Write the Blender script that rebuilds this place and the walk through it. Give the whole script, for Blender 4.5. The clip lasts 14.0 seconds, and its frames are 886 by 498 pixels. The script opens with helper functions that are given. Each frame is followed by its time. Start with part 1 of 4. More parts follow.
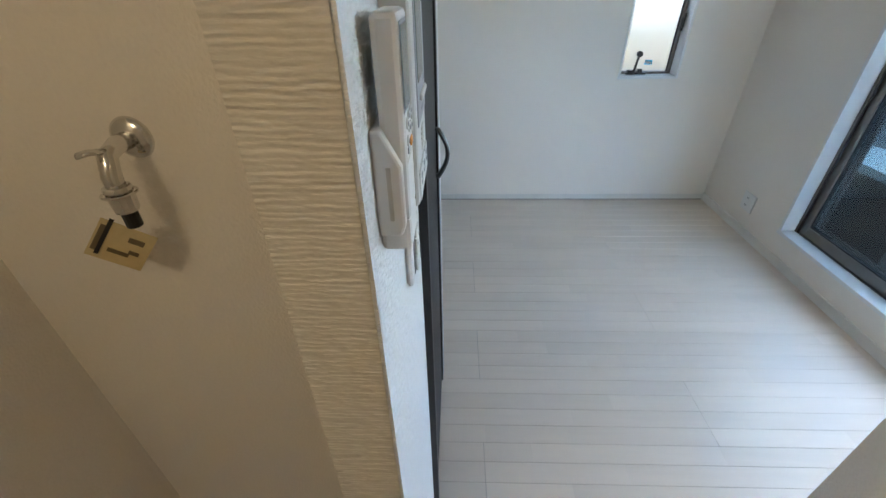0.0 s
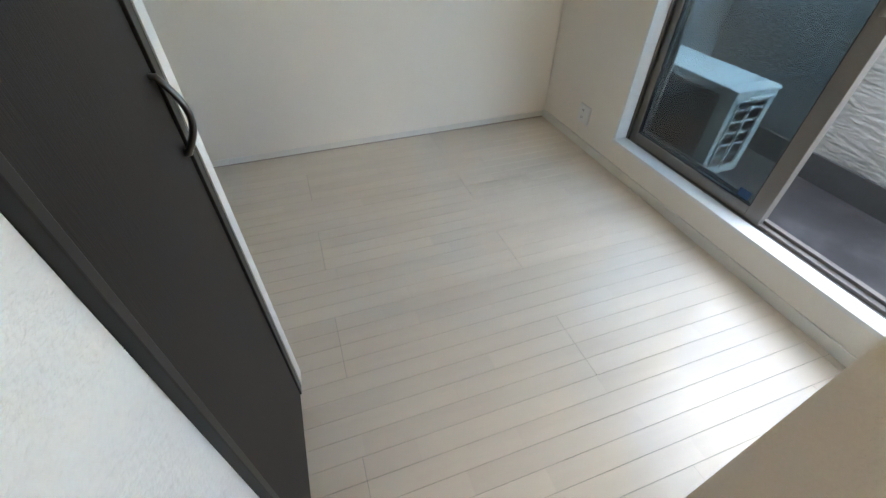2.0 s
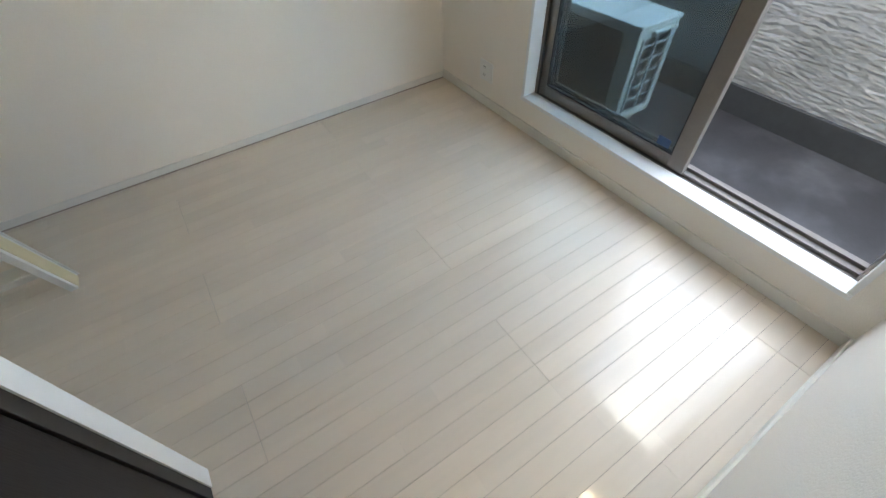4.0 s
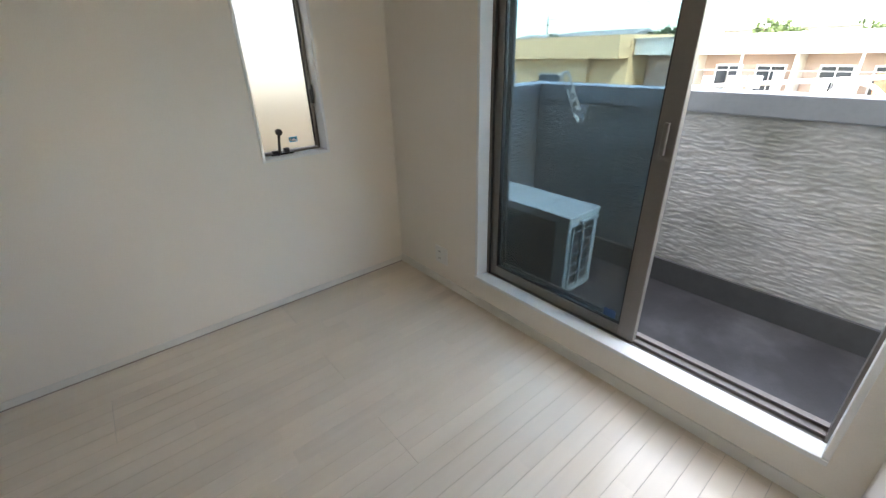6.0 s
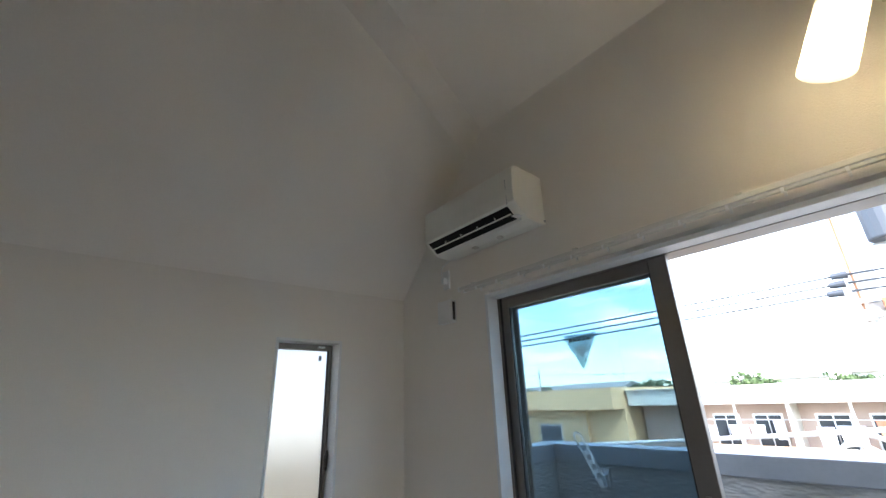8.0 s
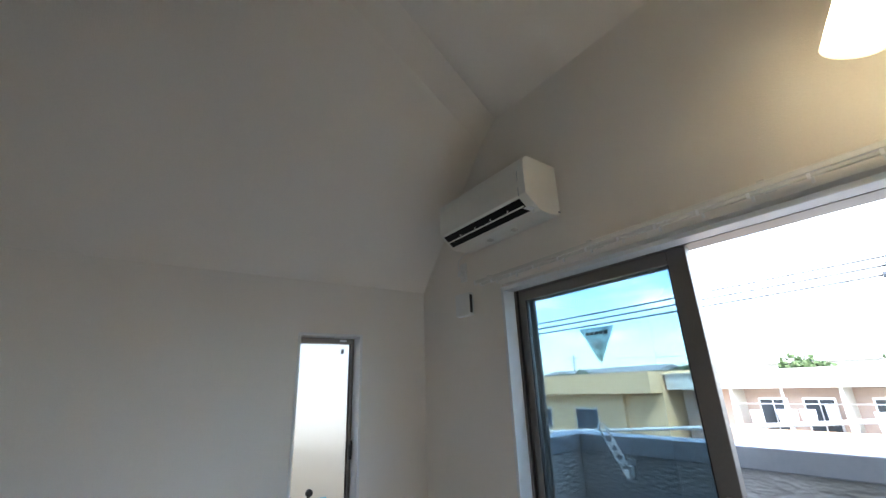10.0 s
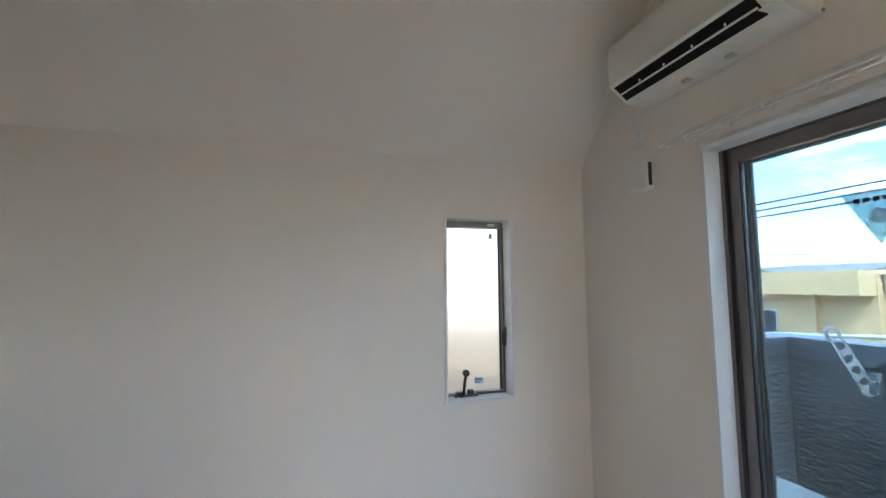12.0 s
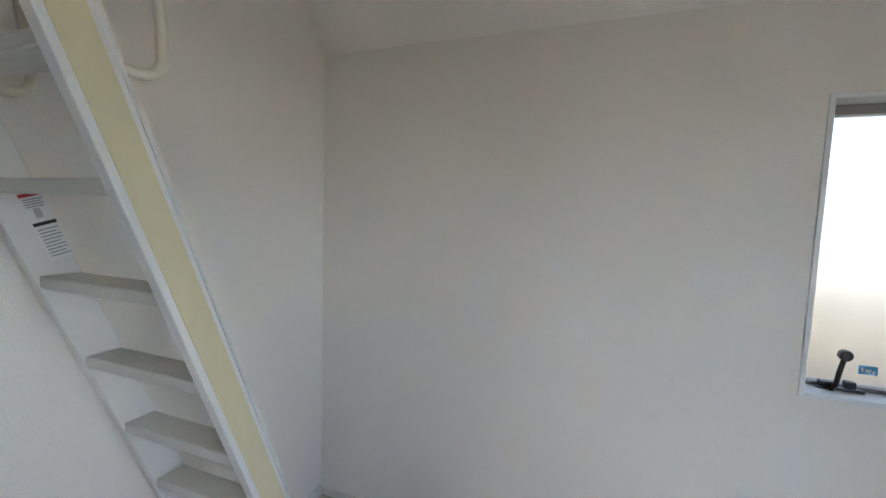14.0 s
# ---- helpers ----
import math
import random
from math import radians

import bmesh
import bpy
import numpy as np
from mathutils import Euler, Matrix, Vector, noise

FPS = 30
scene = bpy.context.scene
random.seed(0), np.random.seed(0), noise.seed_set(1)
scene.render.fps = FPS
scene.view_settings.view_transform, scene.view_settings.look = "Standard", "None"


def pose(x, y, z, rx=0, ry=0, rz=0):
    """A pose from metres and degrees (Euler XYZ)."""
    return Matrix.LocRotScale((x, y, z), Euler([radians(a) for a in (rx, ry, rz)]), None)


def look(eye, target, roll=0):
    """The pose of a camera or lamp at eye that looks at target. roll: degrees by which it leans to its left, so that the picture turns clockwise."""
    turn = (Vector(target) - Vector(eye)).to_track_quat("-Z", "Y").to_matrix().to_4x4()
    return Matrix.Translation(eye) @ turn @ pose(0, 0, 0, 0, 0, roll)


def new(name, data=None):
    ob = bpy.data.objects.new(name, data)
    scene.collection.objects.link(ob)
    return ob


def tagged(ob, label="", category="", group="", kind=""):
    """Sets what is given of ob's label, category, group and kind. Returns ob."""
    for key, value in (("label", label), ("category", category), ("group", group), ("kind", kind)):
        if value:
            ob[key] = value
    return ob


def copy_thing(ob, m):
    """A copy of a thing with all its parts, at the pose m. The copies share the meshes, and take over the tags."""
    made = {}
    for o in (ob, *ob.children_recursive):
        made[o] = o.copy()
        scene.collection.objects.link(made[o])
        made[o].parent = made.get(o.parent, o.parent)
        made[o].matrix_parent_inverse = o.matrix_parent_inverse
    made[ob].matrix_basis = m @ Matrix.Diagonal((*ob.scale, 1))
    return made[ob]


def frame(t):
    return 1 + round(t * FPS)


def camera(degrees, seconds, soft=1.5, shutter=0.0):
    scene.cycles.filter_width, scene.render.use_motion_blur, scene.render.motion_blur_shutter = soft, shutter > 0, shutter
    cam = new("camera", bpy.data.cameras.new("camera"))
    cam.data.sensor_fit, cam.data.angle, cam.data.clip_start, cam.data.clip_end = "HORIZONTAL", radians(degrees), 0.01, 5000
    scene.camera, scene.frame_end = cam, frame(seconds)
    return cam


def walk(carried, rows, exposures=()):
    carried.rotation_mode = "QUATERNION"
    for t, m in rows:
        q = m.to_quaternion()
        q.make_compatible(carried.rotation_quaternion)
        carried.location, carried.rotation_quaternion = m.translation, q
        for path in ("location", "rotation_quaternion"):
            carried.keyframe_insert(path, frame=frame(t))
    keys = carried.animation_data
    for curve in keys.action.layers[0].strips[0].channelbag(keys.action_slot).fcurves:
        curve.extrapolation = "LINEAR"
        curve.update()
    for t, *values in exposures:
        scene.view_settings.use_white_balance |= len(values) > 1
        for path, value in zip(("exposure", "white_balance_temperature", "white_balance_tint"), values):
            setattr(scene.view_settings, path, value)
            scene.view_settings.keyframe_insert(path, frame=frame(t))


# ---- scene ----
cam = camera(94.5, 14.0)
EXPOSURES = [(0.0, 3.98, 5750, 5), (1.5, 3.98, 6800, 6), (3.0, 4.08, 6900, 6), (5.5, 3.71, 7250, 9), (6.5, 3.56, 7250, 10), (7.5, 3.33, 6250, 10), (10.0, 3.38, 6050, 10), (11.0, 3.28, 6050, 13), (12.5, 4.12, 6500, 11), (13.5, 4.22, 6500, 11), (14.0, 3.87, 6300, 11)]
PATH = [
    (0, (-1.973, -3.002, 1.529), (-2.034, -1.343, 0.414), -1.0),
    (0.5, (-1.864, -2.943, 1.485), (-1.749, -1.314, 0.33), -0.5),
    (1, (-1.802, -2.884, 1.45), (-1.524, -1.313, 0.244), 0.1),
    (1.5, (-1.812, -2.762, 1.43), (-1.397, -1.277, 0.155), 0.7),
    (2, (-1.796, -2.673, 1.419), (-1.298, -1.286, 0.067), 0.5),
    (2.5, (-1.709, -2.558, 1.408), (-1.155, -1.276, -0.024), 0.2),
    (3, (-1.596, -2.478, 1.393), (-0.996, -1.299, -0.108), -0.2),
    (5.5, (-1.54, -2.382, 1.409), (-0.602, -1.25, 0.054), -1.8),
    (6, (-1.54, -2.394, 1.459), (-0.406, -0.997, 0.586), -1.6),
    (6.5, (-1.572, -2.401, 1.511), (-0.318, -0.868, 1.232), -1.6),
    (7, (-1.568, -2.428, 1.562), (-0.323, -0.883, 1.813), -1.7),
    (7.5, (-1.666, -2.383, 1.534), (-0.415, -0.968, 2.194), -2.5),
    (9.8, (-1.593, -2.463, 1.585), (-0.489, -0.965, 2.317), -2.2),
    (10, (-1.588, -2.457, 1.586), (-0.477, -0.921, 2.221), -2.2),
    (10.5, (-1.567, -2.427, 1.566), (-0.48, -0.808, 2.008), -1.8),
    (11, (-1.569, -2.353, 1.563), (-0.577, -0.641, 1.854), -1.4),
    (11.5, (-1.562, -2.247, 1.576), (-0.766, -0.424, 1.782), -1.0),
    (12, (-1.484, -2.106, 1.551), (-0.932, -0.191, 1.716), -0.5),
    (12.5, (-1.473, -1.966, 1.53), (-1.177, 0.009, 1.649), -0.5),
    (13, (-1.562, -1.842, 1.550), (-1.49, 0.157, 1.598), -0.2),
    (13.5, (-1.632, -1.747, 1.507), (-1.856, 0.235, 1.5), 1.0),
    (14, (-1.542, -1.697, 1.488), (-2.243, 0.169, 1.321), 1.9),
]
walk(cam, [(t, look(eye, target, roll)) for t, eye, target, roll in PATH], EXPOSURES)

# ---- world and light ----
SUN_EL, SUN_AZ = radians(50), radians(209)
world = bpy.data.worlds.new("sky")
scene.world = world
world.use_nodes = True
wn, wl = world.node_tree.nodes, world.node_tree.links
wn.clear()
w_out, w_bg, w_sky = wn.new("ShaderNodeOutputWorld"), wn.new("ShaderNodeBackground"), wn.new("ShaderNodeTexSky")
w_sky.sky_type, w_sky.sun_disc, w_sky.sun_elevation, w_sky.sun_rotation = "NISHITA", False, SUN_EL, SUN_AZ
w_co, w_map, w_no = wn.new("ShaderNodeTexCoord"), wn.new("ShaderNodeMapping"), wn.new("ShaderNodeTexNoise")
w_map.inputs["Scale"].default_value = (2.2, 2.2, 9.0)
w_no.inputs["Scale"].default_value, w_no.inputs["Detail"].default_value = 1.6, 7
w_ramp, w_mix = wn.new("ShaderNodeValToRGB"), wn.new("ShaderNodeMix")
w_ramp.color_ramp.elements[0].position, w_ramp.color_ramp.elements[1].position = 0.47, 0.72
w_mix.data_type = "RGBA"
w_mix.inputs["B"].default_value = (10.5, 10.8, 11.2, 1)
wl.new(w_co.outputs["Generated"], w_map.inputs["Vector"])
wl.new(w_map.outputs["Vector"], w_no.inputs["Vector"])
wl.new(w_no.outputs["Fac"], w_ramp.inputs["Fac"])
wl.new(w_ramp.outputs["Color"], w_mix.inputs["Factor"])
wl.new(w_sky.outputs["Color"], w_mix.inputs["A"])
wl.new(w_mix.outputs["Result"], w_bg.inputs["Color"])
w_bg.inputs["Strength"].default_value = 0.15
wl.new(w_bg.outputs["Background"], w_out.inputs["Surface"])

sun_data = bpy.data.lights.new("sun", "SUN")
sun_data.energy, sun_data.angle, sun_data.color = 2.0, radians(0.5), (1.0, 0.94, 0.85)
sun = new("sun", sun_data)
# rays travel towards the north and a little east
sun.matrix_world = look((-12, -22, 30), (0, 0, 0))


def lamp(name, place, energy, colour, size):
    data = bpy.data.lights.new(name, "POINT")
    data.energy, data.color, data.shadow_soft_size = energy, colour, size
    ob = new(name, data)
    ob.location = place
    return ob


lamp("wall_lamp_bulb", (-0.35, -2.430, 2.355), 0.5, (1.0, 0.86, 0.64), 0.032)
lamp("washroom_bulb", (-2.42, -3.55, 2.0), 0.34, (1.0, 0.72, 0.40), 0.05)


# ---- materials ----
def material(name, colour, rough=0.5, metal=0.0, grain=0.0, grain_scale=60.0, stain=0.0, stain_scale=2.0, bump=0.0, bump_scale=250.0,
             stretch=(1, 1, 1), piece=0.0, coat=0.0, bump_depth=0.002, stain_colour=None, emit=0.0, rough_var=0.0):
    """A node material: colour varied at two scales, with fine relief."""
    m = bpy.data.materials.new(name)
    m.use_nodes = True
    n, k = m.node_tree.nodes, m.node_tree.links
    b = n["Principled BSDF"]
    b.inputs["Base Color"].default_value = (*colour, 1)
    b.inputs["Roughness"].default_value, b.inputs["Metallic"].default_value = rough, metal
    if coat:
        b.inputs["Coat Weight"].default_value, b.inputs["Coat Roughness"].default_value = coat, 0.09
    if emit:
        b.inputs["Emission Color"].default_value, b.inputs["Emission Strength"].default_value = (*colour, 1), emit
    co, mp = n.new("ShaderNodeTexCoord"), n.new("ShaderNodeMapping")
    mp.inputs["Scale"].default_value = stretch
    if piece:
        where, shift = n.new("ShaderNodeObjectInfo"), n.new("ShaderNodeVectorMath")
        k.new(co.outputs["Object"], shift.inputs[0])
        k.new(where.outputs["Location"], shift.inputs[1])
        k.new(shift.outputs["Vector"], mp.inputs["Vector"])
    else:
        k.new(co.outputs["Object"], mp.inputs["Vector"])
    vec, last = mp.outputs["Vector"], None

    def noise_fac(scale, detail=4.0):
        t = n.new("ShaderNodeTexNoise")
        t.inputs["Scale"].default_value, t.inputs["Detail"].default_value = scale, detail
        k.new(vec, t.inputs["Vector"])
        return t.outputs["Fac"]

    def blend(fac, dark, prior):
        mx = n.new("ShaderNodeMix")
        mx.data_type = "RGBA"
        k.new(fac, mx.inputs["Factor"])
        if prior is None:
            mx.inputs["A"].default_value = (*colour, 1)
        else:
            k.new(prior, mx.inputs["A"])
        mx.inputs["B"].default_value = (*dark, 1)
        return mx.outputs["Result"]

    def spread(src, lo, hi, top):
        r = n.new("ShaderNodeMapRange")
        r.inputs["From Min"].default_value, r.inputs["From Max"].default_value, r.inputs["To Max"].default_value = lo, hi, top
        k.new(src, r.inputs["Value"])
        return r.outputs["Result"]

    if stain:
        last = blend(spread(noise_fac(stain_scale), 0.45, 0.72, stain), stain_colour or tuple(c * 0.55 for c in colour), last)
    if grain:
        last = blend(spread(noise_fac(grain_scale, 6), 0.35, 0.75, grain), tuple(c * 0.5 for c in colour), last)
    if piece:
        info, h = n.new("ShaderNodeObjectInfo"), n.new("ShaderNodeHueSaturation")
        k.new(spread(info.outputs["Random"], 0, 1, piece), h.inputs["Value"])
        off = n.new("ShaderNodeMath")
        off.inputs[1].default_value = 1 - piece / 2
        k.new(h.inputs["Value"].links[0].from_socket, off.inputs[0])
        k.new(off.outputs[0], h.inputs["Value"])
        if last is None:
            h.inputs["Color"].default_value = (*colour, 1)
        else:
            k.new(last, h.inputs["Color"])
        last = h.outputs["Color"]
    if last is not None:
        k.new(last, b.inputs["Base Color"])
    if rough_var:
        r = n.new("ShaderNodeMapRange")
        r.inputs["To Min"].default_value, r.inputs["To Max"].default_value = rough - rough_var, rough + rough_var
        k.new(noise_fac(3.0), r.inputs["Value"])
        k.new(r.outputs["Result"], b.inputs["Roughness"])
    if bump:
        bp = n.new("ShaderNodeBump")
        bp.inputs["Strength"].default_value, bp.inputs["Distance"].default_value = bump, bump_depth
        k.new(noise_fac(bump_scale, 3), bp.inputs["Height"])
        k.new(bp.outputs["Normal"], b.inputs["Normal"])
    return m


def glass(name, colour, rough=0.0, thin=True):
    m = bpy.data.materials.new(name)
    m.use_nodes = True
    n, k = m.node_tree.nodes, m.node_tree.links
    n.clear()
    out = n.new("ShaderNodeOutputMaterial")
    if not thin:
        b = n.new("ShaderNodeBsdfPrincipled")
        b.inputs["Base Color"].default_value = (*colour, 1)
        b.inputs["Roughness"].default_value, b.inputs["Transmission Weight"].default_value, b.inputs["IOR"].default_value = rough, 1, 1.3
        k.new(b.outputs[0], out.inputs["Surface"])
        return m
    tr, gl, fr, mx, pw = (n.new("ShaderNode" + s) for s in ("BsdfTransparent", "BsdfGlossy", "LayerWeight", "MixShader", "MapRange"))
    tr.inputs["Color"].default_value = (*colour, 1)
    gl.inputs["Roughness"].default_value = 0.02
    fr.inputs["Blend"].default_value = 0.25
    pw.inputs["To Min"].default_value, pw.inputs["To Max"].default_value = 0.06, 0.24
    k.new(fr.outputs["Facing"], pw.inputs["Value"])
    k.new(pw.outputs["Result"], mx.inputs["Fac"])
    k.new(tr.outputs[0], mx.inputs[1])
    k.new(gl.outputs[0], mx.inputs[2])
    k.new(mx.outputs[0], out.inputs["Surface"])
    return m


WALLPAPER = material("white_wallpaper", (0.85, 0.80, 0.727), 0.85, grain=0.06, grain_scale=140, stain=0.05, stain_scale=1.3, bump=0.6, bump_scale=190, bump_depth=0.003)
RIBBED = material("ribbed_wallpaper", (0.74, 0.70, 0.63), 0.85, grain=0.05, grain_scale=30, stretch=(0.9, 0.9, 5), bump=1.0, bump_scale=27, bump_depth=0.006)
STIPPLED = material("stippled_wallpaper", (0.86, 0.86, 0.85), 0.8, grain=0.05, grain_scale=90, stretch=(1, 1, 2.5), bump=1.0, bump_scale=75, bump_depth=0.004)
WHITE_TRIM = material("white_trim", (0.80, 0.80, 0.79), 0.42, grain=0.05, grain_scale=30, stain=0.08, stain_scale=4, bump=0.1)
BASEBOARD = material("baseboard_white", (0.76, 0.74, 0.69), 0.5, grain=0.10, grain_scale=12, stain=0.25, stain_scale=3.5, stain_colour=(0.5, 0.48, 0.44))
PLANK = material("washed_maple_floor", (0.73, 0.64, 0.54), 0.40, grain=0.06, grain_scale=16, coat=0.5, stretch=(0.3, 2.5, 1), stain=0.26, stain_scale=2.2, piece=0.075,
                 stain_colour=(0.50, 0.43, 0.35), bump=0.05, bump_scale=40, rough_var=0.05)
JOINT = material("floor_joint", (0.36, 0.31, 0.27), 0.8, grain=0.2)
DARK_WOOD = material("dark_brown_door", (0.018, 0.015, 0.0145), 0.5, grain=0.35, grain_scale=22, stretch=(6, 6, 0.35), bump=0.25, bump_scale=60)
DARK_WOOD.node_tree.nodes["Principled BSDF"].inputs["Specular IOR Level"].default_value = 0.22
BLACK_EDGE = material("black_edge", (0.008, 0.007, 0.007), 0.4, grain=0.2)
GUNMETAL = material("dark_metal_handle", (0.16, 0.155, 0.15), 0.28, 1.0, grain=0.1)
BRONZE = material("bronze_aluminium", (0.205, 0.185, 0.17), 0.38, 0.55, grain=0.10, grain_scale=80, stain=0.12, stain_scale=5)
BLACK_GASKET = material("black_gasket", (0.015, 0.015, 0.016), 0.6, grain=0.1)
PANE = glass("tinted_pane", (0.57, 0.65, 0.685))
FROST = glass("frosted_pane", (0.15, 0.153, 0.16), 0.5, thin=False)


def film(name, colour):
    """A thin clear tinted film."""
    m = bpy.data.materials.new(name)
    m.use_nodes = True
    n, k = m.node_tree.nodes, m.node_tree.links
    n.clear()
    out, tr = n.new("ShaderNodeOutputMaterial"), n.new("ShaderNodeBsdfTransparent")
    tr.inputs["Color"].default_value = (*colour, 1)
    k.new(tr.outputs[0], out.inputs["Surface"])
    return m


WIRE = film("fine_wire_in_glass", (0.50, 0.52, 0.52))
PANE_PLAIN = film("plain_tinted_pane", (0.64, 0.70, 0.73))
AC_WHITE = material("ac_plastic", (0.80, 0.78, 0.71), 0.38, grain=0.03, grain_scale=20, stain=0.06, stain_scale=6)
PLASTIC = material("white_plastic", (0.80, 0.795, 0.77), 0.35, grain=0.03, grain_scale=30, stain=0.05, stain_scale=20)
BEIGE_PLASTIC = material("greyed_plastic", (0.62, 0.59, 0.52), 0.4, grain=0.05)
SCREEN = material("lcd_grey_green", (0.20, 0.23, 0.21), 0.15, grain=0.1)
BLACK = material("black_plastic", (0.012, 0.012, 0.013), 0.35, grain=0.1)
GREY = material("grey_print", (0.30, 0.31, 0.33), 0.5, grain=0.1)
SILVER_PANEL = material("silver_grey_panel", (0.46, 0.47, 0.49), 0.4, 0.2, grain=0.05)
ORANGE = material("orange_key", (0.85, 0.36, 0.06), 0.5, grain=0.05)
RED = material("red_print", (0.55, 0.04, 0.04), 0.6, grain=0.05)
BLUE = material("blue_sticker", (0.05, 0.34, 0.62), 0.5, grain=0.05)
PAPER = material("paper_label", (0.78, 0.78, 0.77), 0.6, grain=0.03)
CREAM = material("cream_panel", (0.70, 0.62, 0.40), 0.5, grain=0.08, grain_scale=14, stretch=(4, 4, 0.5), stain=0.08, stain_scale=3)
LADDER_WHITE = material("ladder_white", (0.76, 0.75, 0.72), 0.42, grain=0.05, stain=0.06, stain_scale=7)
TREAD = material("tread_beige", (0.66, 0.63, 0.58), 0.5, grain=0.12, grain_scale=18, stretch=(0.5, 4, 1))
TUBE = material("cream_tube", (0.72, 0.66, 0.53), 0.35, grain=0.04)
def opal():
    """Thin opal glass: lets half of the bulb's light through and scatters the rest."""
    m = bpy.data.materials.new("opal_glass")
    m.use_nodes = True
    n, k = m.node_tree.nodes, m.node_tree.links
    n.clear()
    out, tr, tl, df, a, b = (n.new("ShaderNode" + x) for x in ("OutputMaterial", "BsdfTransparent", "BsdfTranslucent", "BsdfDiffuse", "MixShader", "MixShader"))
    tl.inputs["Color"].default_value = (0.95, 0.91, 0.80, 1)
    df.inputs["Color"].default_value = (0.85, 0.80, 0.68, 1)
    tr.inputs["Color"].default_value = (1, 0.97, 0.9, 1)
    a.inputs["Fac"].default_value, b.inputs["Fac"].default_value = 0.4, 0.35
    k.new(tl.outputs[0], a.inputs[1])
    k.new(df.outputs[0], a.inputs[2])
    k.new(a.outputs[0], b.inputs[1])
    k.new(tr.outputs[0], b.inputs[2])
    k.new(b.outputs[0], out.inputs["Surface"])
    return m


OPAL = opal()
CHROME = material("chrome", (0.72, 0.71, 0.69), 0.14, 1.0, grain=0.08, stain=0.15, stain_scale=30)
TAG = material("kraft_tag", (0.62, 0.50, 0.26), 0.7, grain=0.12, grain_scale=40, stain=0.2, stain_scale=60)
SIDING = material("wavy_siding", (0.30, 0.30, 0.305), 0.8, grain=0.35, grain_scale=26, stretch=(1, 1, 1.6), stain=0.85, stain_scale=1.6, stain_colour=(0.10, 0.105, 0.085), bump=0.5, bump_scale=90)
SKIRT = material("dark_waterproof_skirt", (0.04, 0.042, 0.046), 0.75, grain=0.3, grain_scale=25, stain=0.4, stain_scale=6)
DECK = material("wet_grey_deck", (0.025, 0.024, 0.027), 0.5, grain=0.35, grain_scale=20, stain=0.75, stain_scale=3.2, stain_colour=(0.085, 0.085, 0.092), bump=0.4, bump_scale=120, rough_var=0.15)
COPING = material("grey_coping", (0.24, 0.255, 0.28), 0.42, 0.5, grain=0.10, grain_scale=40, stain=0.2, stain_scale=5)
UNIT = material("outdoor_unit_paint", (0.70, 0.70, 0.66), 0.45, grain=0.06, stain=0.15, stain_scale=5)
ALUMINIUM = material("aluminium", (0.70, 0.71, 0.72), 0.32, 0.8, grain=0.08)
RENDER_CREAM = material("cream_render", (0.68, 0.45, 0.24), 0.85, grain=0.12, grain_scale=4, stain=0.15, stain_scale=0.3)
RENDER_PALE = material("pale_cream_render", (0.70, 0.62, 0.45), 0.85, grain=0.12, grain_scale=4, stain=0.15, stain_scale=0.3)
RENDER_PINK = material("pinkish_render", (0.50, 0.38, 0.31), 0.85, grain=0.12, grain_scale=4, stain=0.2, stain_scale=0.4)
FASCIA = material("pale_fascia", (0.62, 0.58, 0.50), 0.8, grain=0.08, grain_scale=3, stain=0.2, stain_scale=0.5)
ROOF = material("flat_roof_grey", (0.26, 0.25, 0.24), 0.85, grain=0.2, grain_scale=3, stain=0.2)
DARK_PANE = material("dark_window", (0.05, 0.06, 0.07), 0.1, grain=0.05)
CLOTH_W = material("white_laundry", (0.75, 0.76, 0.78), 0.9, grain=0.1, grain_scale=5, stain=0.2, stain_scale=2)
CLOTH_B = material("navy_laundry", (0.06, 0.09, 0.20), 0.9, grain=0.15, grain_scale=5)
CLOTH_R = material("russet_laundry", (0.42, 0.16, 0.09), 0.9, grain=0.15, grain_scale=5)
CONCRETE = material("pole_concrete", (0.62, 0.59, 0.56), 0.8, grain=0.15, grain_scale=12, stain=0.2, stain_scale=2)
CABLE = material("cable", (0.06, 0.065, 0.07), 0.6, grain=0.1)
CABLE_PALE = material("pale_cable_sleeve", (0.55, 0.54, 0.52), 0.6, grain=0.1)
STEEL_DARK = material("dark_transformer", (0.07, 0.075, 0.085), 0.5, 0.3, grain=0.15)
RUST = material("rusty_iron", (0.30, 0.15, 0.08), 0.8, 0.2, grain=0.4, grain_scale=20)
ASPHALT = material("town_ground", (0.10, 0.10, 0.10), 0.9, grain=0.3, grain_scale=0.6, stain=0.5, stain_scale=0.05, stain_colour=(0.14, 0.15, 0.10))
BARK = material("bark", (0.12, 0.09, 0.06), 0.9, grain=0.3)
LEAF = material("leaves", (0.060, 0.095, 0.030), 0.8, grain=0.4, grain_scale=1.2, stain=0.4, stain_scale=0.4)
CURTAIN_RAIL = material("ivory_rail", (0.68, 0.66, 0.60), 0.4, grain=0.05)


